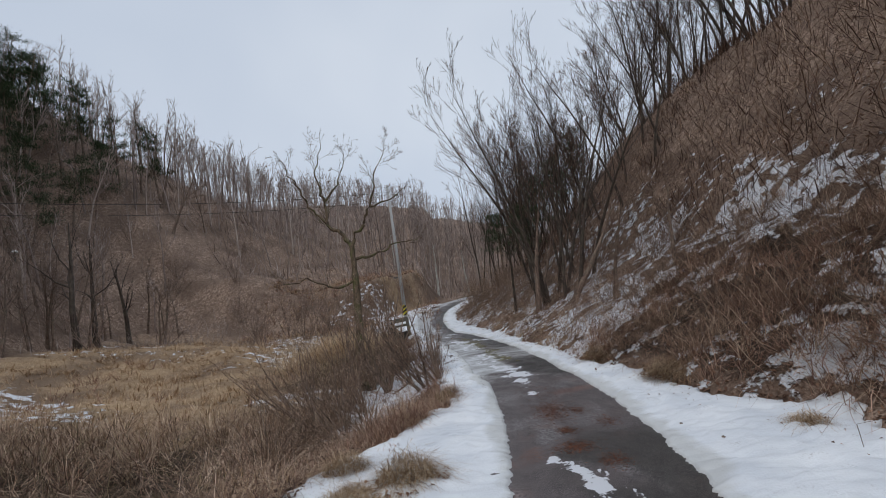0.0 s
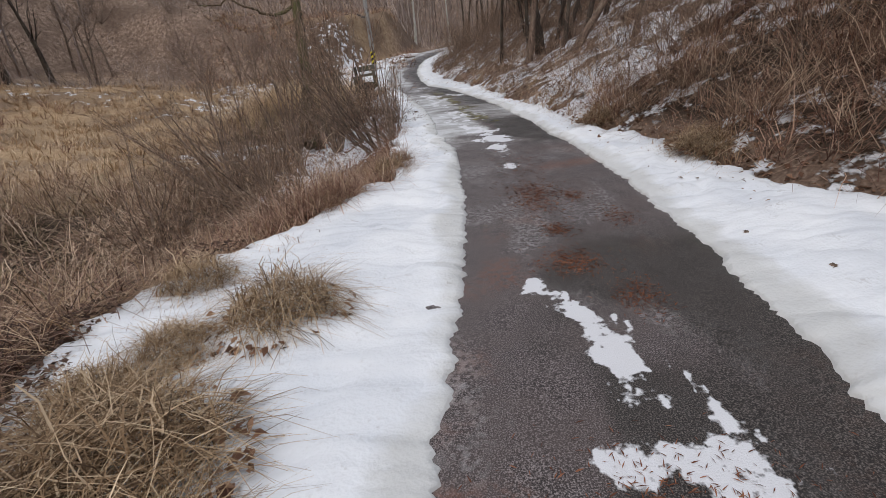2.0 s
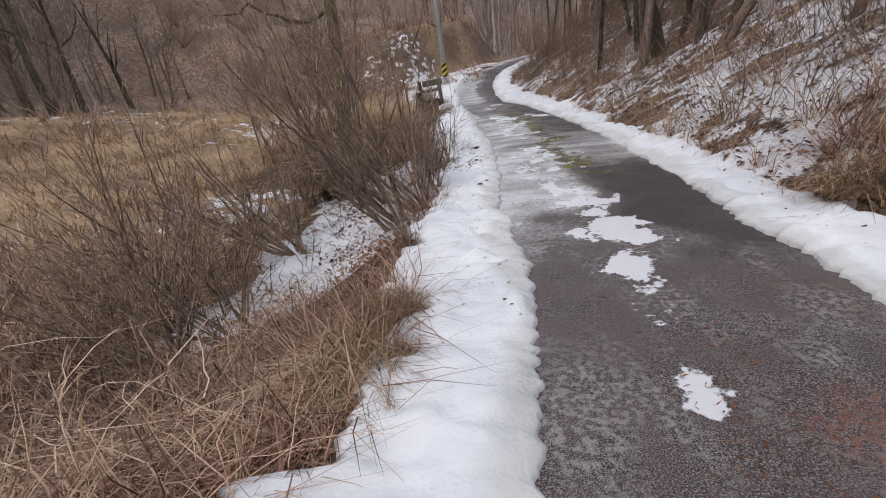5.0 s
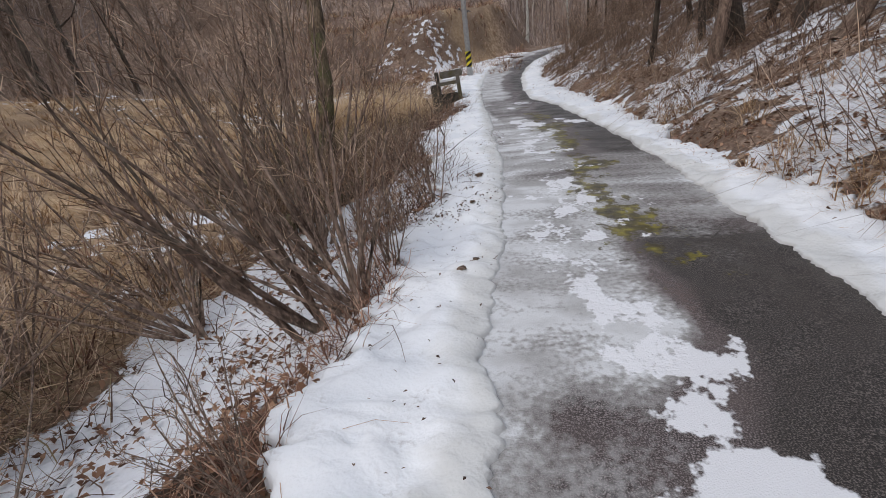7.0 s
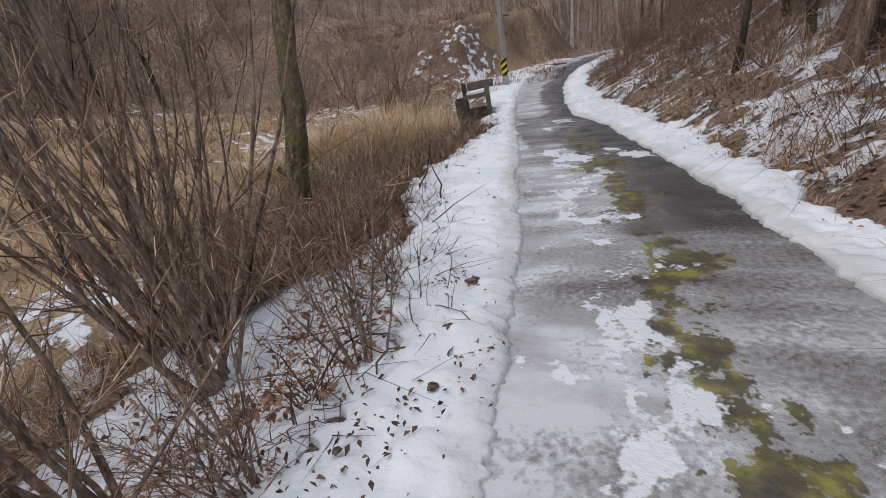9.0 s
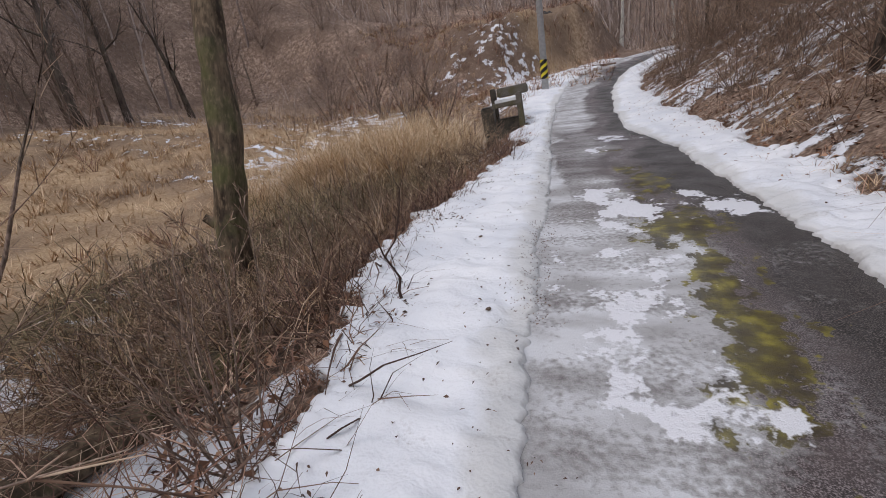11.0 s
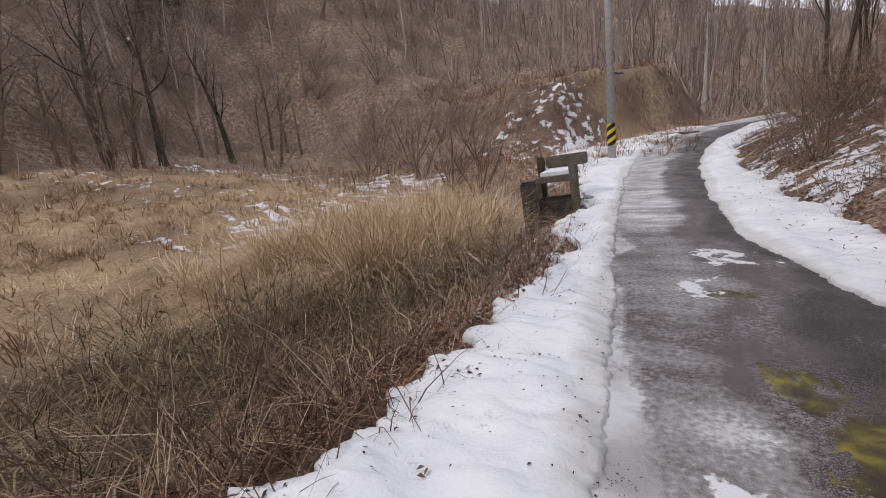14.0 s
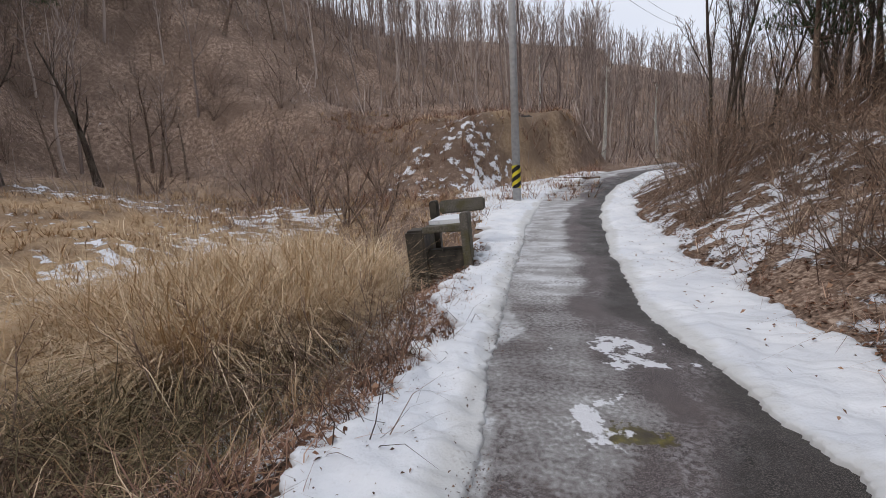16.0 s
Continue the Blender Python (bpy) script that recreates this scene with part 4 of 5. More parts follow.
# ---- trees and shrubs ----
def tube(path, radii, sides):
    path, n = np.asarray(path, float), len(path)
    tang = np.gradient(path, axis=0)
    tang /= np.maximum(np.linalg.norm(tang, axis=1, keepdims=True), 1e-9)
    ref = np.where(np.abs(tang[:, 2:]) > 0.9, np.array([[1.0, 0, 0]]), np.array([[0, 0, 1.0]]))
    u = np.cross(tang, ref)
    u /= np.maximum(np.linalg.norm(u, axis=1, keepdims=True), 1e-9)
    w = np.cross(tang, u)
    a = 2 * math.pi * np.arange(sides) / sides
    v = path[:, None] + np.asarray(radii)[:, None, None] * (np.cos(a)[None, :, None] * u[:, None] + np.sin(a)[None, :, None] * w[:, None])
    k, s = np.arange(n - 1)[:, None], np.arange(sides)[None]
    p, q = k * sides + s, k * sides + (s + 1) % sides
    return v.reshape(-1, 3), np.stack([p, q, q + sides, p + sides], -1).reshape(-1, 4)


class Wood:
    """Collects tubes into one mesh."""
    def __init__(self):
        self.v, self.f, self.n = [], [], 0

    def add(self, path, radii, sides):
        v, f = tube(path, radii, sides)
        self.v.append(v), self.f.append(f + self.n)
        self.n += len(v)

    def mesh(self, name, mat):
        return mesh_from(name, np.concatenate(self.v), [np.concatenate(self.f)], mat)


def limb(start, way, length, bend, rise_up, count, r):
    """A wandering path from start; rise_up bends it towards the sky."""
    pts, d = [np.array(start, float)], np.array(way, float)
    d /= np.linalg.norm(d)
    for _ in range(count):
        d = d + r.normal(0, bend, 3) + np.array([0, 0, rise_up])
        d /= np.linalg.norm(d)
        pts.append(pts[-1] + d * length / count)
    return np.array(pts)


def along(path, t):
    f = t * (len(path) - 1)
    i = min(int(f), len(path) - 2)
    return path[i] + (path[i + 1] - path[i]) * (f - i), path[i + 1] - path[i]


def sideways(d, angle, r):
    d = d / np.linalg.norm(d)
    n = np.cross(d, r.normal(0, 1, 3))
    n /= np.linalg.norm(n)
    return d * math.cos(angle) + n * math.sin(angle)


def branch_out(wood_big, wood_small, path, r0, levels, r, counts, spread, shrink, up, start=0.35, twig=0.004):
    """Grow side branches along path, down to twigs."""
    for _ in range(counts[0]):
        t = start + (1 - start) * r.uniform() ** 0.8
        p, d = along(path, t)
        size = np.linalg.norm(path[-1] - path[0]) * shrink * r.uniform(0.55, 1.1) * (1.15 - 0.5 * t)
        last = len(counts) == 1
        sub = limb(p, sideways(d, r.uniform(*spread), r), size, 0.16, up, 1 if last else 3, r)
        rad = max(twig, r0 * (1.05 - t) * 0.55) if not last else twig
        (wood_small if levels <= 1 else wood_big).add(sub, np.linspace(rad, max(twig * 0.5, rad * 0.25), len(sub)), 3)
        if not last:
            branch_out(wood_big, wood_small, sub, rad, levels - 1, r, counts[1:], spread, shrink, up, 0.2, twig)


def bare_tree(seed, height, radius, counts, spread=(0.35, 0.8), shrink=0.42, up=0.08, stems_n=1, lean=0.12, twig=0.006, start=0.35, mat="bark", crown="twig"):
    """A leafless tree: trunk and a crown of fine branches. Stands at the origin."""
    r = np.random.default_rng(seed)
    root = new("bare_tree")
    big, small = Wood(), Wood()
    for k in range(stems_n):
        way = (r.normal(0, lean), r.normal(0, lean), 1)
        h = height * r.uniform(0.8, 1.05)
        path = limb((r.normal(0, 0.08) * (stems_n > 1), r.normal(0, 0.08) * (stems_n > 1), -0.25), way, h, 0.05, 0.02, 9, r)
        big.add(path, radius * np.array([1.35] + list(np.linspace(1.0, 0.12, len(path) - 1))), 7)
        branch_out(big, small, path, radius, len(counts), r, counts, spread, shrink, up, start, twig)
    part_mesh("trunk", big.mesh("trunk", mat), root)
    part_mesh("crown", small.mesh("crown", crown), root, "fine dark leafless twigs")
    return root


def place(proto, spots, label, category, group, first=True, r=None):
    r = r or np.random.default_rng(99)
    for k, (x, y, s, lean_x, lean_y) in enumerate(spots):
        m = Matrix.Translation((x, y, float(land(x, y)))) @ Euler((lean_y, lean_x, r.uniform(0, 6.28))).to_matrix().to_4x4() @ Matrix.Scale(s, 4)
        ob = proto if k == 0 else copy_thing(proto, m)
        ob.matrix_world = m
        tagged(ob, label, category, group)


forest = np.random.default_rng(21)


def spots_right(n, d0, d1, y0, y1, s0, s1, lean=-0.12):
    out = []
    for _ in range(n):
        y = forest.uniform(y0, y1)
        out.append((float(verge_r(y)) + forest.uniform(d0, d1), y, forest.uniform(s0, s1), lean + forest.normal(0, 0.07), forest.normal(0, 0.06)))
    return out


def spots_box(n, x0, x1, y0, y1, s0, s1):
    return [(forest.uniform(x0, x1), forest.uniform(y0, y1), forest.uniform(s0, s1), forest.normal(0, 0.05), forest.normal(0, 0.05)) for _ in range(n)]


for seed in range(5):
    t = bare_tree(100 + seed, 9.5, 0.066, (13, 7, 5), (0.3, 0.62), 0.42, 0.14, 1, 0.06, 0.0065, 0.25, "darkbark")
    place(t, spots_right(28, 13.5, 24, 6, 40, 0.85, 1.35) + spots_right(3, 1.2, 5.5, 18.5, 26, 0.95, 1.2, -0.2) + spots_right(8, 4, 12, 22, 46, 0.75, 1.15, -0.2) + spots_right(5, 5, 11, 28, 42, 0.6, 0.95, -0.12) + spots_right(9, 2, 14, 34, 56, 0.8, 1.2, -0.08), "tall leafless tree with slim dark trunk on the hillside", "tree", "bare trees on the hillside", r=forest)
for seed in range(3):
    t = bare_tree(200 + seed, 8.0, 0.13, (12, 7, 3), (0.35, 0.8), 0.42, 0.08, 1, 0.1, 0.011, 0.3, crown="greytwig")
    place(t, spots_box(9, -27, -22.5, 14, 42, 0.5, 0.95) + spots_box(12, -52, -25, 10, 65, 0.6, 1.15), "leafless brown tree on the wooded valley side", "tree", "bare trees on the far valley side", r=forest)


def wood_mass(name, count, x0, x1, y0, y1, s0, s1, label):
    """A far wood that nobody could count: trees of a few shapes joined into one."""
    shapes, verts, faces, off = [], [], [], 0
    for seed in range(4):
        r = np.random.default_rng(300 + seed)
        w = Wood()
        path = limb((0, 0, -0.3), (r.normal(0, 0.04), r.normal(0, 0.04), 1), 10.0, 0.05, 0.02, 6, r)
        w.add(path, 0.11 * np.linspace(1.1, 0.12, len(path)), 5)
        branch_out(w, w, path, 0.11, 2, r, (13, 6), (0.3, 0.6), 0.36, 0.14, 0.3, 0.024)
        shapes.append((np.concatenate(w.v), np.concatenate(w.f)))
    for k in range(count):
        v, f = shapes[k % 4]
        x, y, a, size = forest.uniform(x0, x1), forest.uniform(y0, y1), forest.uniform(0, 6.28), forest.uniform(s0, s1)
        turn = np.array([[math.cos(a), -math.sin(a), 0], [math.sin(a), math.cos(a), 0], [0, 0, 1]])
        verts.append(v @ turn.T * size + np.array([x, y, float(land(x, y))]))
        faces.append(f + off)
        off += len(v)
    return tagged(new(name, mesh_from(name, np.concatenate(verts), [np.concatenate(faces)], "greytwig")), label, "wood", kind="stuff")


wood_mass("distant_wood", 360, -50, 50, 60, 125, 0.7, 1.15, "grey-brown leafless wood closing the valley")
wood_mass("far_ridge_wood", 230, -70, 60, 122, 200, 0.7, 1.05, "grey-brown leafless wood on the far ridge")
wood_mass("ridge_wood", 90, -48, 8, 54, 84, 0.55, 0.95, "grey-brown leafless wood along the valley ridge")
wood_mass("hill_wood", 180, -66, -25, 14, 90, 0.5, 1.0, "grey-brown leafless wood on the valley side")
t = bare_tree(350, 7.0, 0.16, (7, 4), (0.3, 0.6), 0.25, 0.14, 1, 0.05, 0.02, 0.5, "birch")
place(t, [(-0.5, 55, 1.0, 0.06, 0), (3.5, 60, 0.9, -0.03, 0), (-6, 62, 0.8, 0.03, 0)], "slender pale-barked tree at the far bend", "tree", "pale trees at the bend", r=forest)
for seed, (x, y, size) in enumerate([(-22.6, 28.6, 1.0), (-23.6, 31.4, 0.9), (-25.5, 25.0, 1.1), (-24.5, 36.0, 0.9), (-21.5, 21.0, 0.9)]):
    t = bare_tree(450 + seed, 8.5, 0.2, (9, 6, 4), (0.4, 0.9), 0.42, 0.06, 1, 0.06, 0.011, 0.25, "darkbark", "thicket")
    place(t, [(x, y, size, forest.normal(0, 0.06), 0.0)], "dark-trunked leafless tree at the meadow edge", "tree", "dark trees at the meadow edge", r=forest)
# leaning trunks on the hillside by the road
for seed, (x, y, size, lean) in enumerate([(4.9, 17.3, 0.75, -0.62), (3.95, 19.6, 0.8, -0.06), (4.5, 21.4, 0.6, -0.35), (5.4, 14.4, 0.45, -0.2), (6.5, 12.6, 0.4, -0.3)]):
    t = bare_tree(400 + seed, 8.5, 0.15, (8, 6, 3), (0.35, 0.8), 0.4, 0.1, 1, 0.05, 0.008, 0.35)
    place(t, [(x, y, size, lean, 0.0)], "crooked leafless tree leaning over the road", "tree", "leaning trees by the road", r=forest)


def meadow_tree():
    """The old tree on the bank: thick mossy trunk, forked high, wide twiggy crown."""
    r = np.random.default_rng(5)
    root = new("bare_tree")
    big, small = Wood(), Wood()
    trunk = limb((0, 0, -0.4), (0.0, 0, 1), 5.9, 0.03, 0.0, 12, r)
    fine = np.linspace(0, len(trunk) - 1, 90)
    stem = np.stack([np.interp(fine, np.arange(len(trunk)), trunk[:, k]) for k in range(3)], -1)
    girth = np.interp(fine, np.arange(len(trunk)), [2.3, 1.35] + list(np.linspace(1.06, 0.66, len(trunk) - 2)))
    big.add(stem, 0.168 * girth, 28)
    for k in range(6):
        a = k * 1.05 + r.uniform(-0.3, 0.3)
        root_path = limb((0.16 * math.cos(a), 0.16 * math.sin(a), 0.3), (math.cos(a), math.sin(a), -0.9), 0.85, 0.12, -0.02, 5, r)
        big.add(root_path, np.linspace(0.10, 0.035, len(root_path)), 8)

    def arm(at, ways, rad, tip, counts):
        """A crooked limb from a place on the trunk: each way is a step of about a metre."""
        path = np.array([at] + [np.array(at) + np.array(w) for w in ways])
        t = np.linspace(0, len(path) - 1, len(path) * 4)
        path = np.stack([np.interp(t, np.arange(len(path)), path[:, k]) for k in range(3)], -1)
        path[1:] += r.normal(0, 0.045, path[1:].shape)
        big.add(path, np.linspace(rad, tip, len(path)), 8)
        branch_out(big, small, path, rad * 0.6, 3, r, counts, (0.35, 0.95), 0.40, 0.07, 0.3, 0.0055)

    fork = trunk[-1]
    arm(fork, [(-0.44, 0.12, 0.62), (-1.06, 0.25, 1.19), (-1.19, 0.38, 2.38), (-1.69, 0.38, 3.62), (-1.50, 0.62, 5.62)], 0.105, 0.012, (13, 7, 5))
    arm(fork + np.array([-1.06, 0.25, 1.25]), [(-0.75, -0.25, 0.75), (-1.38, -0.62, 1.88), (-2.00, -0.75, 3.00)], 0.06, 0.01, (10, 6, 4))
    arm(fork + np.array([-1.19, 0.38, 2.38]), [(0.44, 0.38, 1.00), (0.56, 0.75, 2.12), (0.69, 0.75, 3.12)], 0.05, 0.01, (9, 6, 4))
    arm(fork, [(0.38, -0.12, 0.88), (0.88, -0.38, 1.62), (1.06, -0.38, 2.88), (1.62, -0.50, 4.25)], 0.085, 0.011, (11, 7, 5))
    arm(fork + np.array([0.88, -0.38, 1.62]), [(0.88, 0.38, 0.38), (1.50, 0.75, 1.25)], 0.045, 0.01, (8, 5, 4))
    arm(trunk[11], [(0.88, 0.25, 0.19), (1.75, 0.38, 0.69), (2.75, 0.75, 0.94)], 0.07, 0.012, (9, 6, 4))
    arm(trunk[9], [(-1.00, -0.25, -0.19), (-1.88, -0.38, 0.19), (-2.88, -0.38, 0.00)], 0.055, 0.012, (8, 5, 4))
    stub = limb(trunk[3], (-0.8, -0.3, 0.5), 0.35, 0.05, 0, 3, r)
    big.add(stub, np.linspace(0.07, 0.045, 4), 7)
    wood = big.mesh("trunk", "mossbark")
    for v in wood.vertices:
        p = v.co.copy()
        v.co += Vector(noise.noise_vector(p * 2.2)) * 0.035 + Vector(noise.noise_vector(Vector((p.x * 14, p.y * 14, p.z * 4)))) * 0.014
    part_mesh("trunk", wood, root, "thick mossy furrowed trunk and limbs")
    part_mesh("crown", small.mesh("crown", "twig"), root, "fine dark leafless twigs")
    return root


tree = meadow_tree()
tree.matrix_world = Matrix.Translation((-3.5, 17.95, float(land(-3.5, 17.95)))) @ pose(0, 0, 0, -11, 3.0, 0)
tagged(tree, "old leafless tree with mossy trunk standing on the bank", "tree")


def pine(seed, height):
    r = np.random.default_rng(seed)
    root = new("pine_tree")
    wood = Wood()
    trunk = limb((0, 0, -0.3), (r.normal(0, 0.06), r.normal(0, 0.06), 1), height, 0.04, 0.02, 8, r)
    wood.add(trunk, np.linspace(0.13, 0.03, len(trunk)), 6)
    tips = []
    for k in range(26):
        p, d = along(trunk, 0.35 + 0.64 * r.uniform())
        a = r.uniform(0, 6.28)
        arm = limb(p, (math.cos(a), math.sin(a), 0.25), height * 0.26 * r.uniform(0.5, 1.1) * (1.25 - p[2] / height * 0.7), 0.12, 0.03, 5, r)
        wood.add(arm, np.linspace(0.03, 0.008, len(arm)), 3)
        for q in arm[2:]:
            for _ in range(26):
                tips.append(q + r.normal(0, 0.28, 3) * np.array([1, 1, 0.45]))
    tips = np.array(tips)
    n = len(tips)
    verts, faces = stems(tips, r.uniform(0.18, 0.4, n), np.clip(r.normal(0, 0.6, (n, 2)), -0.68, 0.68), np.full(n, 0.024), r.uniform(0, 0.4, n), 1, 2)
    part_mesh("trunk", wood.mesh("trunk", "bark"), root)
    part_mesh("crown", mesh_from("crown", verts, [faces], "needle"), root, "dark green needle tufts")
    return root


for seed in range(2):
    t = pine(505 + seed, 9.5)
    place(t, [(-forest.uniform(33, 52), forest.uniform(30, 52), forest.uniform(0.75, 1.2), forest.normal(0, 0.05), 0) for _ in range(13)], "broad dark green pine high on the valley side", "pine tree", "pines on the valley side", r=forest)
for seed, group in enumerate([[(-40, 45), (-43, 48), (-38, 47), (-45, 44), (-47, 50)], [(-37, 40), (-40, 43), (-34, 46), (-44, 40)], [(-38, 50), (-31, 52), (-46, 46), (-43, 36)]]):
    t = pine(500 + seed, 8.0)
    place(t, [(x, y, forest.uniform(0.95, 1.35), forest.normal(0, 0.05), 0) for x, y in group], "dark green pine tree on the valley side", "pine tree", "pines on the valley side", r=forest)
t = pine(510, 7.0)
place(t, [(5.6, 30.5, 0.75, -0.1, 0), (4.8, 34, 0.8, -0.1, 0), (9, 33, 0.8, 0, 0), (7.0, 31.5, 0.8, 0, 0), (11.5, 36, 0.9, 0, 0)], "dark pine among bare trees on the hillside", "pine tree", "pines on the hillside", r=forest)

def shrub(seed, count, height, radius, spread, counts, pull=(0, 0), twig=0.0028, up=0.05, cap=9.0, mat="brush", bark="stemgrey"):
    """A leafless shrub: many stems from one stool, with twigs."""
    r = np.random.default_rng(seed)
    root = new("shrub")
    small = Wood()
    for _ in range(count):
        big = Wood()
        way = (min(cap, r.normal(pull[0], spread)), r.normal(pull[1], spread), 1)
        path = limb((r.normal(0, 0.07), r.normal(0, 0.07), -0.08), way, height * r.uniform(0.55, 1.1), 0.09, up, 6, r)
        rad = radius * r.uniform(0.6, 1.2)
        big.add(path, np.linspace(rad, 0.003, len(path)), 4)
        branch_out(big, small, path, rad * 0.6, 2, r, counts, (0.25, 0.75), 0.33, up * 0.6, 0.2, twig)
        part_mesh("stem", big.mesh("stem", bark), root)
    tagged(part_mesh("crown", small.mesh("crown", mat), root, "fine brown twigs"), kind="stuff")
    return root


def set_out(proto, spots, label, group):
    r = np.random.default_rng(17)
    for k, (x, y, s, turn) in enumerate(spots):
        m = Matrix.Translation((x, y, float(land(x, y)))) @ Matrix.Rotation(turn, 4, "Z") @ Matrix.Scale(s, 4)
        ob = proto if k == 0 else copy_thing(proto, m)
        ob.matrix_world = m
        tagged(ob, label, "shrub", group)


set_out(shrub(601, 15, 2.4, 0.021, 0.55, (10, 6), (-0.5, 0.1), cap=0.12), [(-0.42, 11.85, 1.0, 0.0), (-2.5, 12.6, 1.1, 0.5), (-3.2, 10.4, 1.0, -0.6), (-2.3, 9.7, 0.95, 0.2), (-3.6, 11.8, 1.1, 0.4)], "wide leafless shrub with many stems at the road edge", "shrubs on the bank")
set_out(shrub(602, 18, 2.2, 0.018, 0.6, (10, 5), (-0.3, -0.2)), [(-2.0, 10.2, 0.9, 0.0), (-1.7, 8.9, 0.6, 1.0), (-3.4, 8.3, 0.8, 2.2), (-3.8, 13.6, 1.0, 0.7)], "brown leafless shrub on the bank below the road", "shrubs on the bank")
set_out(shrub(603, 12, 1.5, 0.011, 0.28, (9, 4), (-0.1, 0), up=0.1, cap=0.1), [(-0.4, 13.95, 0.85, 0.0), (-0.45, 13.1, 0.6, 1.0), (-0.35, 12.4, 0.7, 2.0), (-1.0, 15.6, 0.7, 0.4), (-0.28, 10.4, 0.45, 0.9)], "upright twiggy shrub at the snow edge", "shrubs on the bank")
set_out(shrub(604, 15, 4.0, 0.034, 0.33, (8, 4), (-0.1, 0), twig=0.004, up=0.07, cap=0.2), [(-2.0, 14.35, 1.0, 0.0), (-2.6, 15.1, 0.8, 1.3), (-3.3, 15.0, 0.9, 2.6)], "tall leafless shrub with straight brown stems", "shrubs on the bank")
set_out(shrub(605, 9, 3.2, 0.035, 0.45, (9, 6), (0.2, 0), twig=0.006, mat="thicket"), [(-6.2, 31.2, 1.0, 0.0), (-8.5, 33.5, 1.2, 1.0), (-10.5, 34.5, 1.3, 2.0), (-12.5, 37, 1.4, 0.5), (-9.5, 38, 1.3, 3.0), (-14.5, 36, 1.2, 4.0)], "branching leafless shrub at the far end of the meadow", "shrubs at the meadow end")
set_out(shrub(606, 14, 1.1, 0.009, 0.5, (8, 4)), [(-3.35, 25.7, 1.0, 0.0), (-3.7, 27.2, 1.0, 1.0), (-4.2, 29.0, 1.2, 2.0), (-2.9, 22.6, 0.6, 3.0), (-3.2, 20.3, 0.8, 4.0), (-2.7, 19.0, 0.7, 5.0), (-2.6, 16.9, 0.9, 0.8)], "small twiggy shrub on the bank", "shrubs on the bank")
set_out(shrub(612, 8, 2.6, 0.032, 0.42, (9, 6), (-0.6, -0.05), cap=0.05, bark="bark"), [(-0.75, 11.9, 1.0, 0.0), (-1.2, 13.0, 0.85, -0.3)], "old leafless shrub with thick crooked stems at the road edge", "shrubs on the bank")
wild = np.random.default_rng(31)
set_out(shrub(610, 11, 4.2, 0.03, 0.4, (9, 6), twig=0.010, mat="thicket"), [(float(wild.uniform(-38, -21)), float(wild.uniform(14, 60)), float(wild.uniform(0.5, 1.0)), float(wild.uniform(0, 6.28))) for _ in range(24)]
        + [(-13.0, 41, 0.8, 0.5), (-16, 39, 0.9, 1.5), (-18.5, 42, 0.9, 2.5), (-11, 44, 0.7, 3.5), (-20, 45, 1.0, 4.5)], "dense leafless thicket on the far slope", "thickets on the far slope")
set_out(shrub(611, 12, 1.2, 0.008, 0.8, (8, 5), up=-0.05), [(float(verge_l(y)) - d, y, float(wild.uniform(0.8, 1.45)), float(wild.uniform(0, 6.28))) for y, d in zip(wild.uniform(16.6, 24.5, 24), wild.uniform(0.5, 3.2, 24))],
        "low tangled leafless shrub on the grassy bank", "shrubs on the bank")
set_out(shrub(607, 16, 1.35, 0.010, 0.7, (9, 5), up=-0.02), [(float(verge_r(y)) + d, y, float(wild.uniform(0.6, 1.1)), float(wild.uniform(0, 6.28))) for y, d in zip(wild.uniform(4, 34, 34), wild.uniform(0.7, 5.5, 34))],
        "low tangled leafless shrub on the hillside", "shrubs on the hillside")
set_out(shrub(608, 14, 2.4, 0.014, 0.4, (9, 5), (-0.15, 0), twig=0.004), [(float(verge_r(y)) + d, y, float(wild.uniform(0.7, 1.2)), float(wild.uniform(0, 6.28))) for y, d in zip(np.concatenate([wild.uniform(19, 40, 9), wild.uniform(29, 39, 13)]), np.concatenate([wild.uniform(1.2, 5.0, 9), wild.uniform(0.6, 3.5, 13)]))],
        "tall leafless shrub on the hillside foot", "shrubs on the hillside")
set_out(shrub(609, 18, 0.95, 0.007, 0.95, (8, 4), up=-0.08), [(float(verge_l(y)) - d, y, float(wild.uniform(0.8, 1.3)), float(wild.uniform(0, 6.28))) for y, d in zip(wild.uniform(2.5, 9.6, 18), wild.uniform(0.7, 3.0, 18))],
        "low brown bramble tangle on the bank", "brambles on the bank")


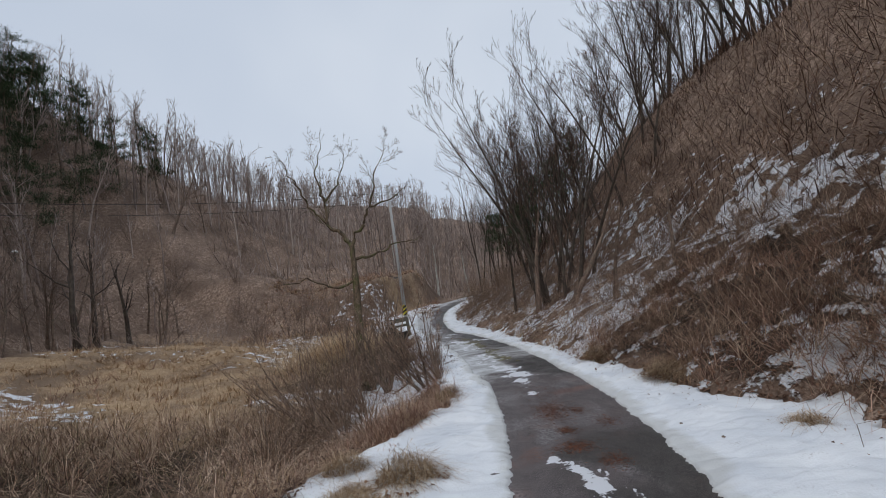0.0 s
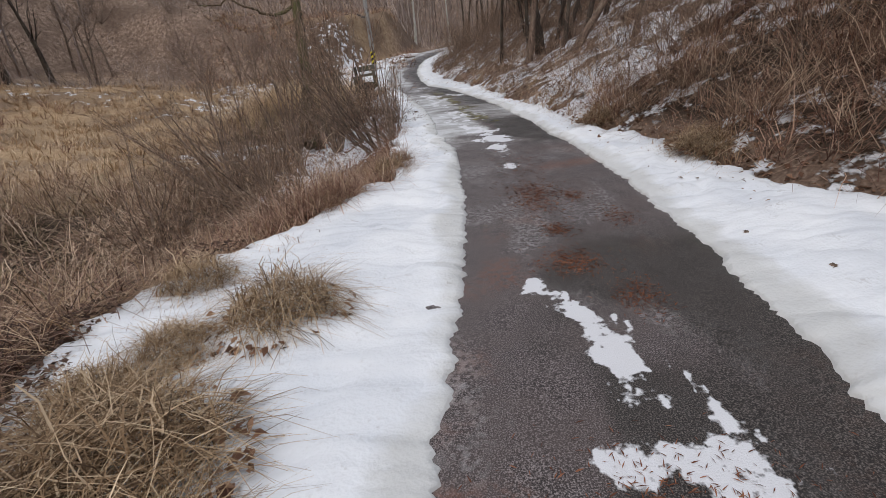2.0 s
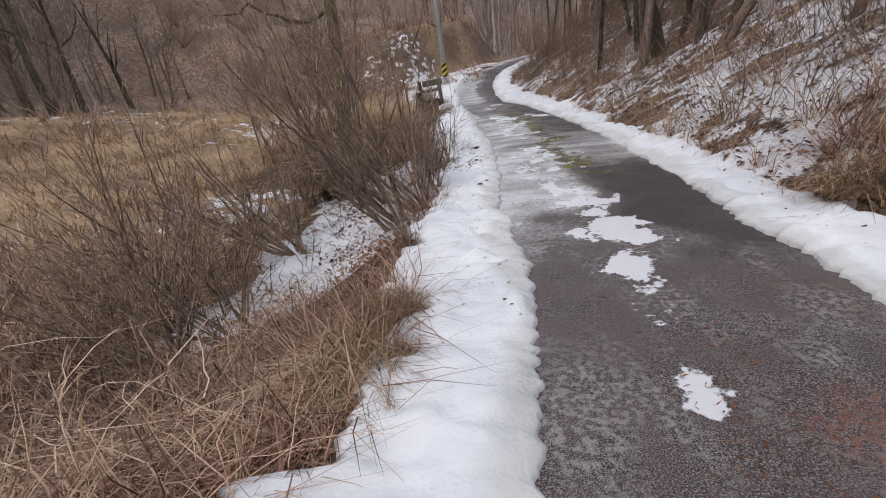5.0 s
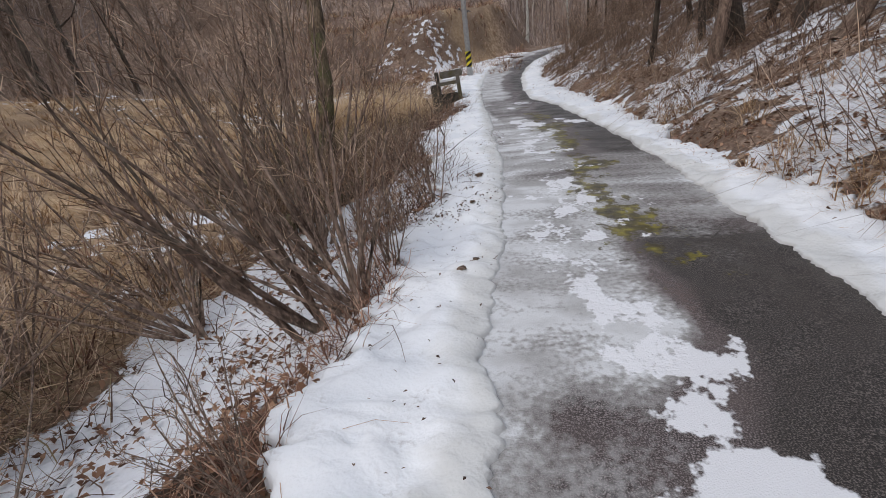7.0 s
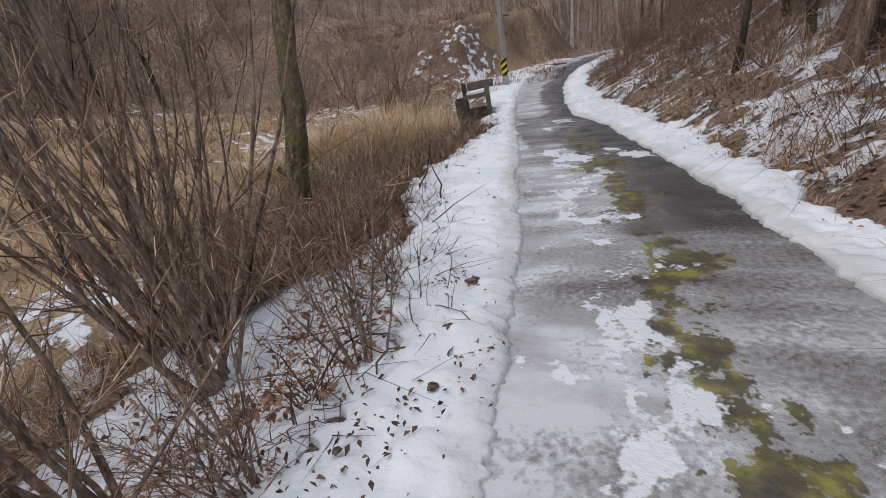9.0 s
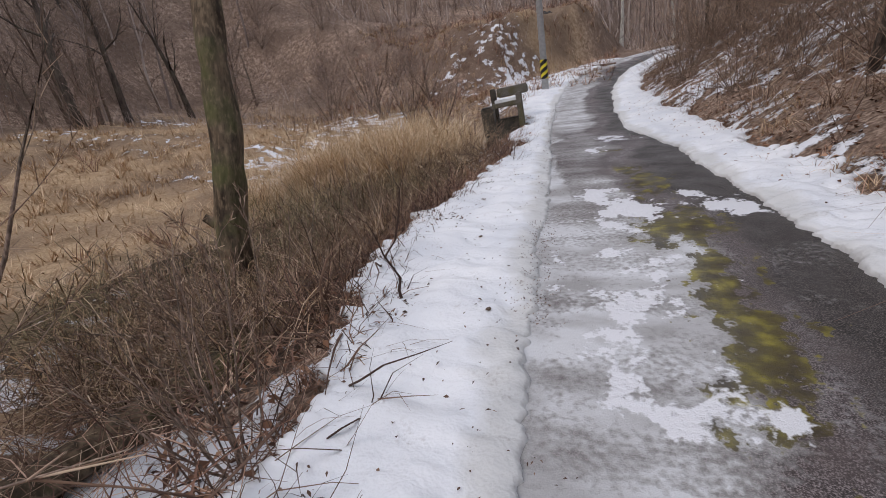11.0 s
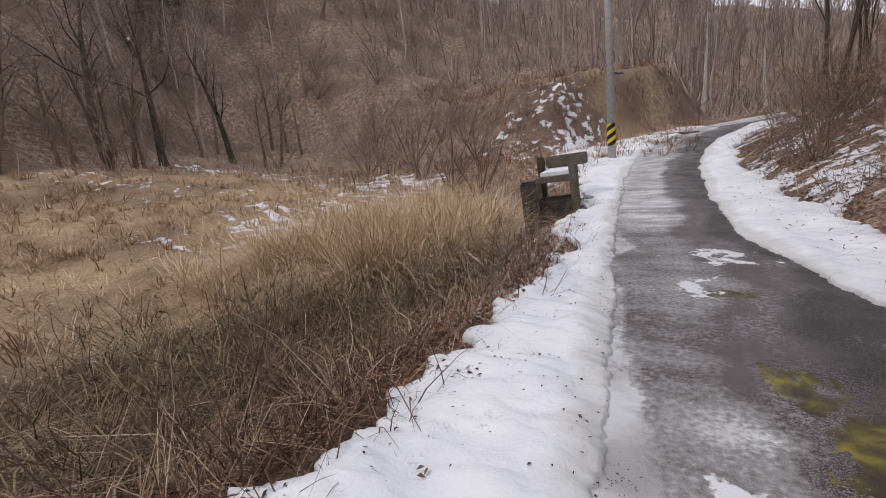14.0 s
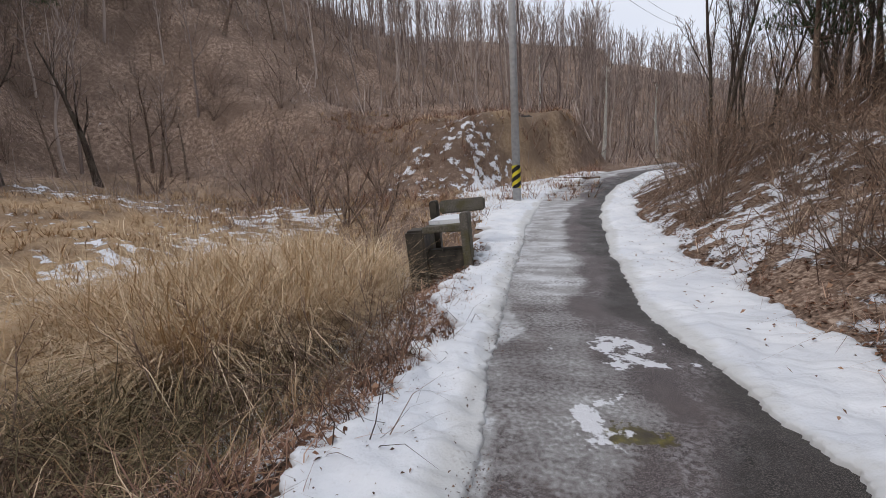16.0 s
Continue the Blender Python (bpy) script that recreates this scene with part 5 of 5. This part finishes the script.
def grass_tuft(seed):
    """A collapsed tuft: a heap of bent blades lying every way, with a few dark leaves at its foot."""
    r = np.random.default_rng(seed)
    n = 1700
    a, rad = r.uniform(0, 6.28, n), 0.36 * np.sqrt(r.uniform(0, 1, n))
    base = np.stack([rad * np.cos(a), rad * np.sin(a), 0.34 * r.uniform(-0.2, 1, n) * (1 - (rad / 0.40) ** 2)], -1)
    lean = r.normal((0.1, -0.1), 0.62, (n, 2))
    lean *= np.minimum(1, 0.95 / np.maximum(np.linalg.norm(lean, axis=1, keepdims=True), 1e-6))
    v, f = stems(base, r.uniform(0.12, 0.38, n), lean, r.uniform(0.0018, 0.0042, n), r.uniform(0.4, 1.3, n), 4, 2)
    root = new("grass_tuft")
    tagged(part_mesh("grass_heap", mesh_from("grass_heap", v, [f], "tuft"), root), kind="stuff")
    n = 260
    a, rad = r.uniform(0, 6.28, n), 0.5 * np.sqrt(r.uniform(0, 1, n))
    v, f = leaves(rad * np.cos(a), rad * np.sin(a), 0.03, 0.03, lambda x, y: 0 * x + r.uniform(0, 0.06, n))
    tagged(part_mesh("leaf_litter", mesh_from("leaf_litter", v, [f], "leaf"), root, "dark curled dead leaves"), kind="stuff")
    return root


tuft = grass_tuft(701)
for k, (x, y, s) in enumerate([(-0.62, 5.05, 0.9), (-0.92, 3.9, 1.05), (-1.25, 4.3, 0.7), (-1.35, 3.5, 1.0), (-0.6, 3.4, 0.8), (-1.15, 4.75, 0.55), (-0.85, 7.5, 0.7), (-0.2, 8.6, 0.8), (-0.12, 9.2, 0.6), (3.75, 5.1, 0.6), (3.7, 8.1, 0.9), (3.3, 10.6, 0.8), (-1.4, 5.6, 0.8)]):
    m = Matrix.Translation((x, y, float(land(x, y)) + (0.05 if k < 6 else 0.0))) @ Matrix.Rotation(k * 1.7, 4, "Z") @ Matrix.Scale(s, 4)
    ob = tuft if k == 0 else copy_thing(tuft, m)
    ob.matrix_world = m
    tagged(ob, "tuft of bent golden dry grass in the snow", "grass tuft", "grass tufts at the verge")


def lump(name, x, y, size, seed, label, category, mat="stone", flat=0.42, group=""):
    bm = bmesh.new()
    bmesh.ops.create_icosphere(bm, subdivisions=3, radius=size)
    for v in bm.verts:
        v.co += Vector(noise.noise_vector(v.co / size * 1.3 + Vector((seed, 0, 0)))) * size * 0.7
        v.co += Vector(noise.noise_vector(v.co / size * 4.0 + Vector((0, seed, 0)))) * size * 0.55
        v.co.z *= flat
    for f in bm.faces:
        f.smooth = True
    me = bpy.data.meshes.new(name)
    bm.to_mesh(me)
    bm.free()
    me.materials.append(M[mat])
    ob = new(name, me)
    ob.location = (x, y, float(rise(y)) + 0.055 + size * flat * 0.3)
    return tagged(ob, label, category, group)


for k, (x, y, size) in enumerate([(0.03, 14.8, 0.05), (0.03, 14.2, 0.04), (-0.16, 13.27, 0.025), (0.25, 12.14, 0.04), (0.32, 12.3, 0.03), (0.1, 13.7, 0.03), (2.75, 5.0, 0.035), (2.9, 5.1, 0.04), (2.6, 5.6, 0.025), (-0.65, 18.2, 0.02), (-0.2, 16.9, 0.02)]):
    lump("clod", x, y, size * 0.72, k * 3.1, "dark clod of earth and leaves lying on the snow", "clod", "bark", group="clods on the snow")

# ---- utility pole with its warning band ----
pole_at = Vector((-3.05, 35.96, float(land(-3.05, 35.96)) + 0.02))
pole = new("utility_pole")
pole.matrix_world = Matrix.Translation(pole_at) @ pose(0, 0, 0, 0, -1.2, 0)
bm = bmesh.new()
bmesh.ops.create_cone(bm, cap_ends=True, segments=28, radius1=0.15, radius2=0.095, depth=11.3, matrix=Matrix.Translation((0, 0, 5.35)))
for f in bm.faces:
    f.smooth = len(f.verts) == 4
part("shaft", bm, "pole", pole, "grey tapered concrete shaft")
bm = bmesh.new()
bmesh.ops.create_cone(bm, cap_ends=False, segments=28, radius1=0.1525, radius2=0.1495, depth=0.78, matrix=Matrix.Translation((0, 0, 0.91)))
band = part("warning_band", bm, "black", pole, "black sheet with slanting yellow stripes")
for k in range(6):
    bm = bmesh.new()
    rows = []
    for j in range(49):
        a = 2 * math.pi * j / 48
        z = -0.10 + 0.30 * k + 0.60 * j / 48
        rows.append([bm.verts.new((0.156 * math.cos(a), 0.156 * math.sin(a), min(max(z + h, 0.52), 1.30))) for h in (0, 0.14)])
    for j in range(48):
        if rows[j][1].co.z - rows[j][0].co.z > 0.001 or rows[j + 1][1].co.z - rows[j + 1][0].co.z > 0.001:
            bm.faces.new((rows[j][0], rows[j + 1][0], rows[j + 1][1], rows[j][1]))
    if bm.faces:
        part("stripe", bm, "yellow", band, "yellow stripe")
    else:
        bm.free()
tagged(pole, "grey concrete utility pole with yellow and black band", "utility pole")


def wire(a, b, sag, name="overhead_wire"):
    w = Wood()
    t = np.linspace(0, 1, 30)[:, None]
    path = np.array(a) * (1 - t) + np.array(b) * t
    path[:, 2] -= sag * 4 * (t * (1 - t))[:, 0]
    w.add(path, np.full(30, 0.012), 4)
    return tagged(new(name, w.mesh(name, "wire")), "thin dark overhead wire strung from the pole", "wire", "overhead wires")


top = pole_at + Vector((-0.22, 0, 10.4))
for dz in (0.0, -0.7):
    wire((top.x, top.y, top.z + dz), (-26, 24, 10.5 + dz), 0.5)
    wire((top.x, top.y, top.z + dz), (6, 70, 15 + dz), 0.6)


# ---- concrete sluice frame by the road ----
def box_part(name, size, at, parent, mat="concrete", label="", turn=0, seed=1, wear=0.012):
    bm = bmesh.new()
    bmesh.ops.create_cube(bm, size=1.0)
    bmesh.ops.scale(bm, vec=size, verts=bm.verts)
    bmesh.ops.bevel(bm, geom=bm.edges[:], offset=min(size) * 0.12, segments=2, affect="EDGES")
    bmesh.ops.subdivide_edges(bm, edges=bm.edges[:], cuts=1)
    for v in bm.verts:
        v.co += Vector(noise.noise_vector(v.co * 3 + Vector((seed, 0, 0)))) * wear
    bmesh.ops.transform(bm, matrix=Matrix.Translation(at) @ Matrix.Rotation(turn, 4, "Z"), verts=bm.verts)
    return part(name, bm, mat, parent, label)


sluice = new("concrete_sluice")
sluice.matrix_world = Matrix.Translation((-2.63, 27.05, 0.0)) @ pose(0, 0, 0, 0, -4.5, 10) @ Matrix.Scale(0.95, 4)
box_part("post", (0.34, 0.55, 1.25), (-0.46, 0.15, 0.05), sluice, "wetconcrete", "dark wet concrete post", seed=2)
box_part("post", (0.15, 0.45, 1.05), (0.47, 0.0, 0.4), sluice, seed=3)
box_part("beam", (0.72, 0.5, 0.12), (0.06, 0.1, 0.66), sluice, seed=4)
box_part("sill", (0.7, 0.3, 0.55), (0.06, 0.2, 0.0), sluice, "wetconcrete", "dark wet concrete sill", seed=5)
box_part("back_beam", (0.95, 0.25, 0.27), (0.22, 1.65, 0.95), sluice, seed=6, label="green mossy concrete beam")
box_part("back_post", (0.16, 0.3, 1.1), (-0.38, 1.6, 0.55), sluice, "wetconcrete", "dark wet concrete post", seed=7)
box_part("snow_cap", (0.62, 1.1, 0.09), (0.08, 0.7, 0.76), sluice, "snow", "cap of snow", seed=9, wear=0.03)
box_part("side_wall", (0.18, 1.2, 0.9), (-0.5, 0.95, 0.1), sluice, seed=10)
tagged(sluice, "weathered mossy concrete sluice frame beside the road", "sluice")

# black netting heaped on the far terrace, a fallen log and a white capped post
def heap(name, at, size, seed, mat, label, category):
    bm = bmesh.new()
    bmesh.ops.create_grid(bm, x_segments=36, y_segments=18, size=0.5)
    for v in bm.verts:
        x, y = v.co.x * size[0], v.co.y * size[1]
        edge = max(0.0, 1 - (2 * abs(v.co.x)) ** 4) * max(0.0, 1 - (2 * abs(v.co.y)) ** 2)
        z = size[2] * edge * (0.7 + 0.5 * noise.noise(Vector((x * 1.4, y * 1.4, seed)))) + 0.06 * noise.noise(Vector((x * 6, y * 6, seed)))
        v.co = Vector((x, y, z + float(land(at[0] + x, at[1] + y)) - 0.08))
    me = bpy.data.meshes.new(name)
    bm.to_mesh(me)
    bm.free()
    me.materials.append(M[mat])
    ob = new(name, me)
    ob.location = (at[0], at[1], 0)
    return tagged(ob, label, category)


heap("netting", (-5.2, 46.0), (2.4, 0.8, 0.4), 3.0, "net", "heap of black shade netting on the terrace", "netting")
log = Wood()
log.add(limb((0, 0, 0.08), (1, 0.15, 0.05), 2.2, 0.05, 0, 6, np.random.default_rng(8)), np.linspace(0.1, 0.06, 7), 9)
ob = new("fallen_log", log.mesh("fallen_log", "bark"))
ob.location = (-2.6, 43.0, float(land(-2.0, 43.0)))
tagged(ob, "fallen dark log lying on the far bank", "log")

log = Wood()
log.add(limb((0, 0, 0), (-0.2, -1, 0.0), 2.3, 0.04, 0, 9, np.random.default_rng(12)), np.linspace(0.15, 0.12, 10), 14)
ob = new("fallen_log", log.mesh("fallen_log", "mossbark"))
ob.location = (-2.4, 17.0, float(land(-2.55, 16.2)) + 0.13)
tagged(ob, "mossy fallen log lying in the ditch below the road", "log")

marker = new("marker_post")
marker.matrix_world = Matrix.Translation((-33.5, 36.4, float(land(-33.5, 36.4))))
bm = bmesh.new()
bmesh.ops.create_cone(bm, cap_ends=True, segments=12, radius1=0.07, radius2=0.06, depth=1.0, matrix=Matrix.Translation((0, 0, 0.4)))
part("post", bm, "stone", marker, "dark post")
bm = bmesh.new()
bmesh.ops.create_cone(bm, cap_ends=True, segments=16, radius1=0.28, radius2=0.06, depth=0.22, matrix=Matrix.Translation((0, 0, 1.0)))
part("cap", bm, "white", marker, "white cap")
tagged(marker, "short dark post with a white cap among the trees", "marker post")
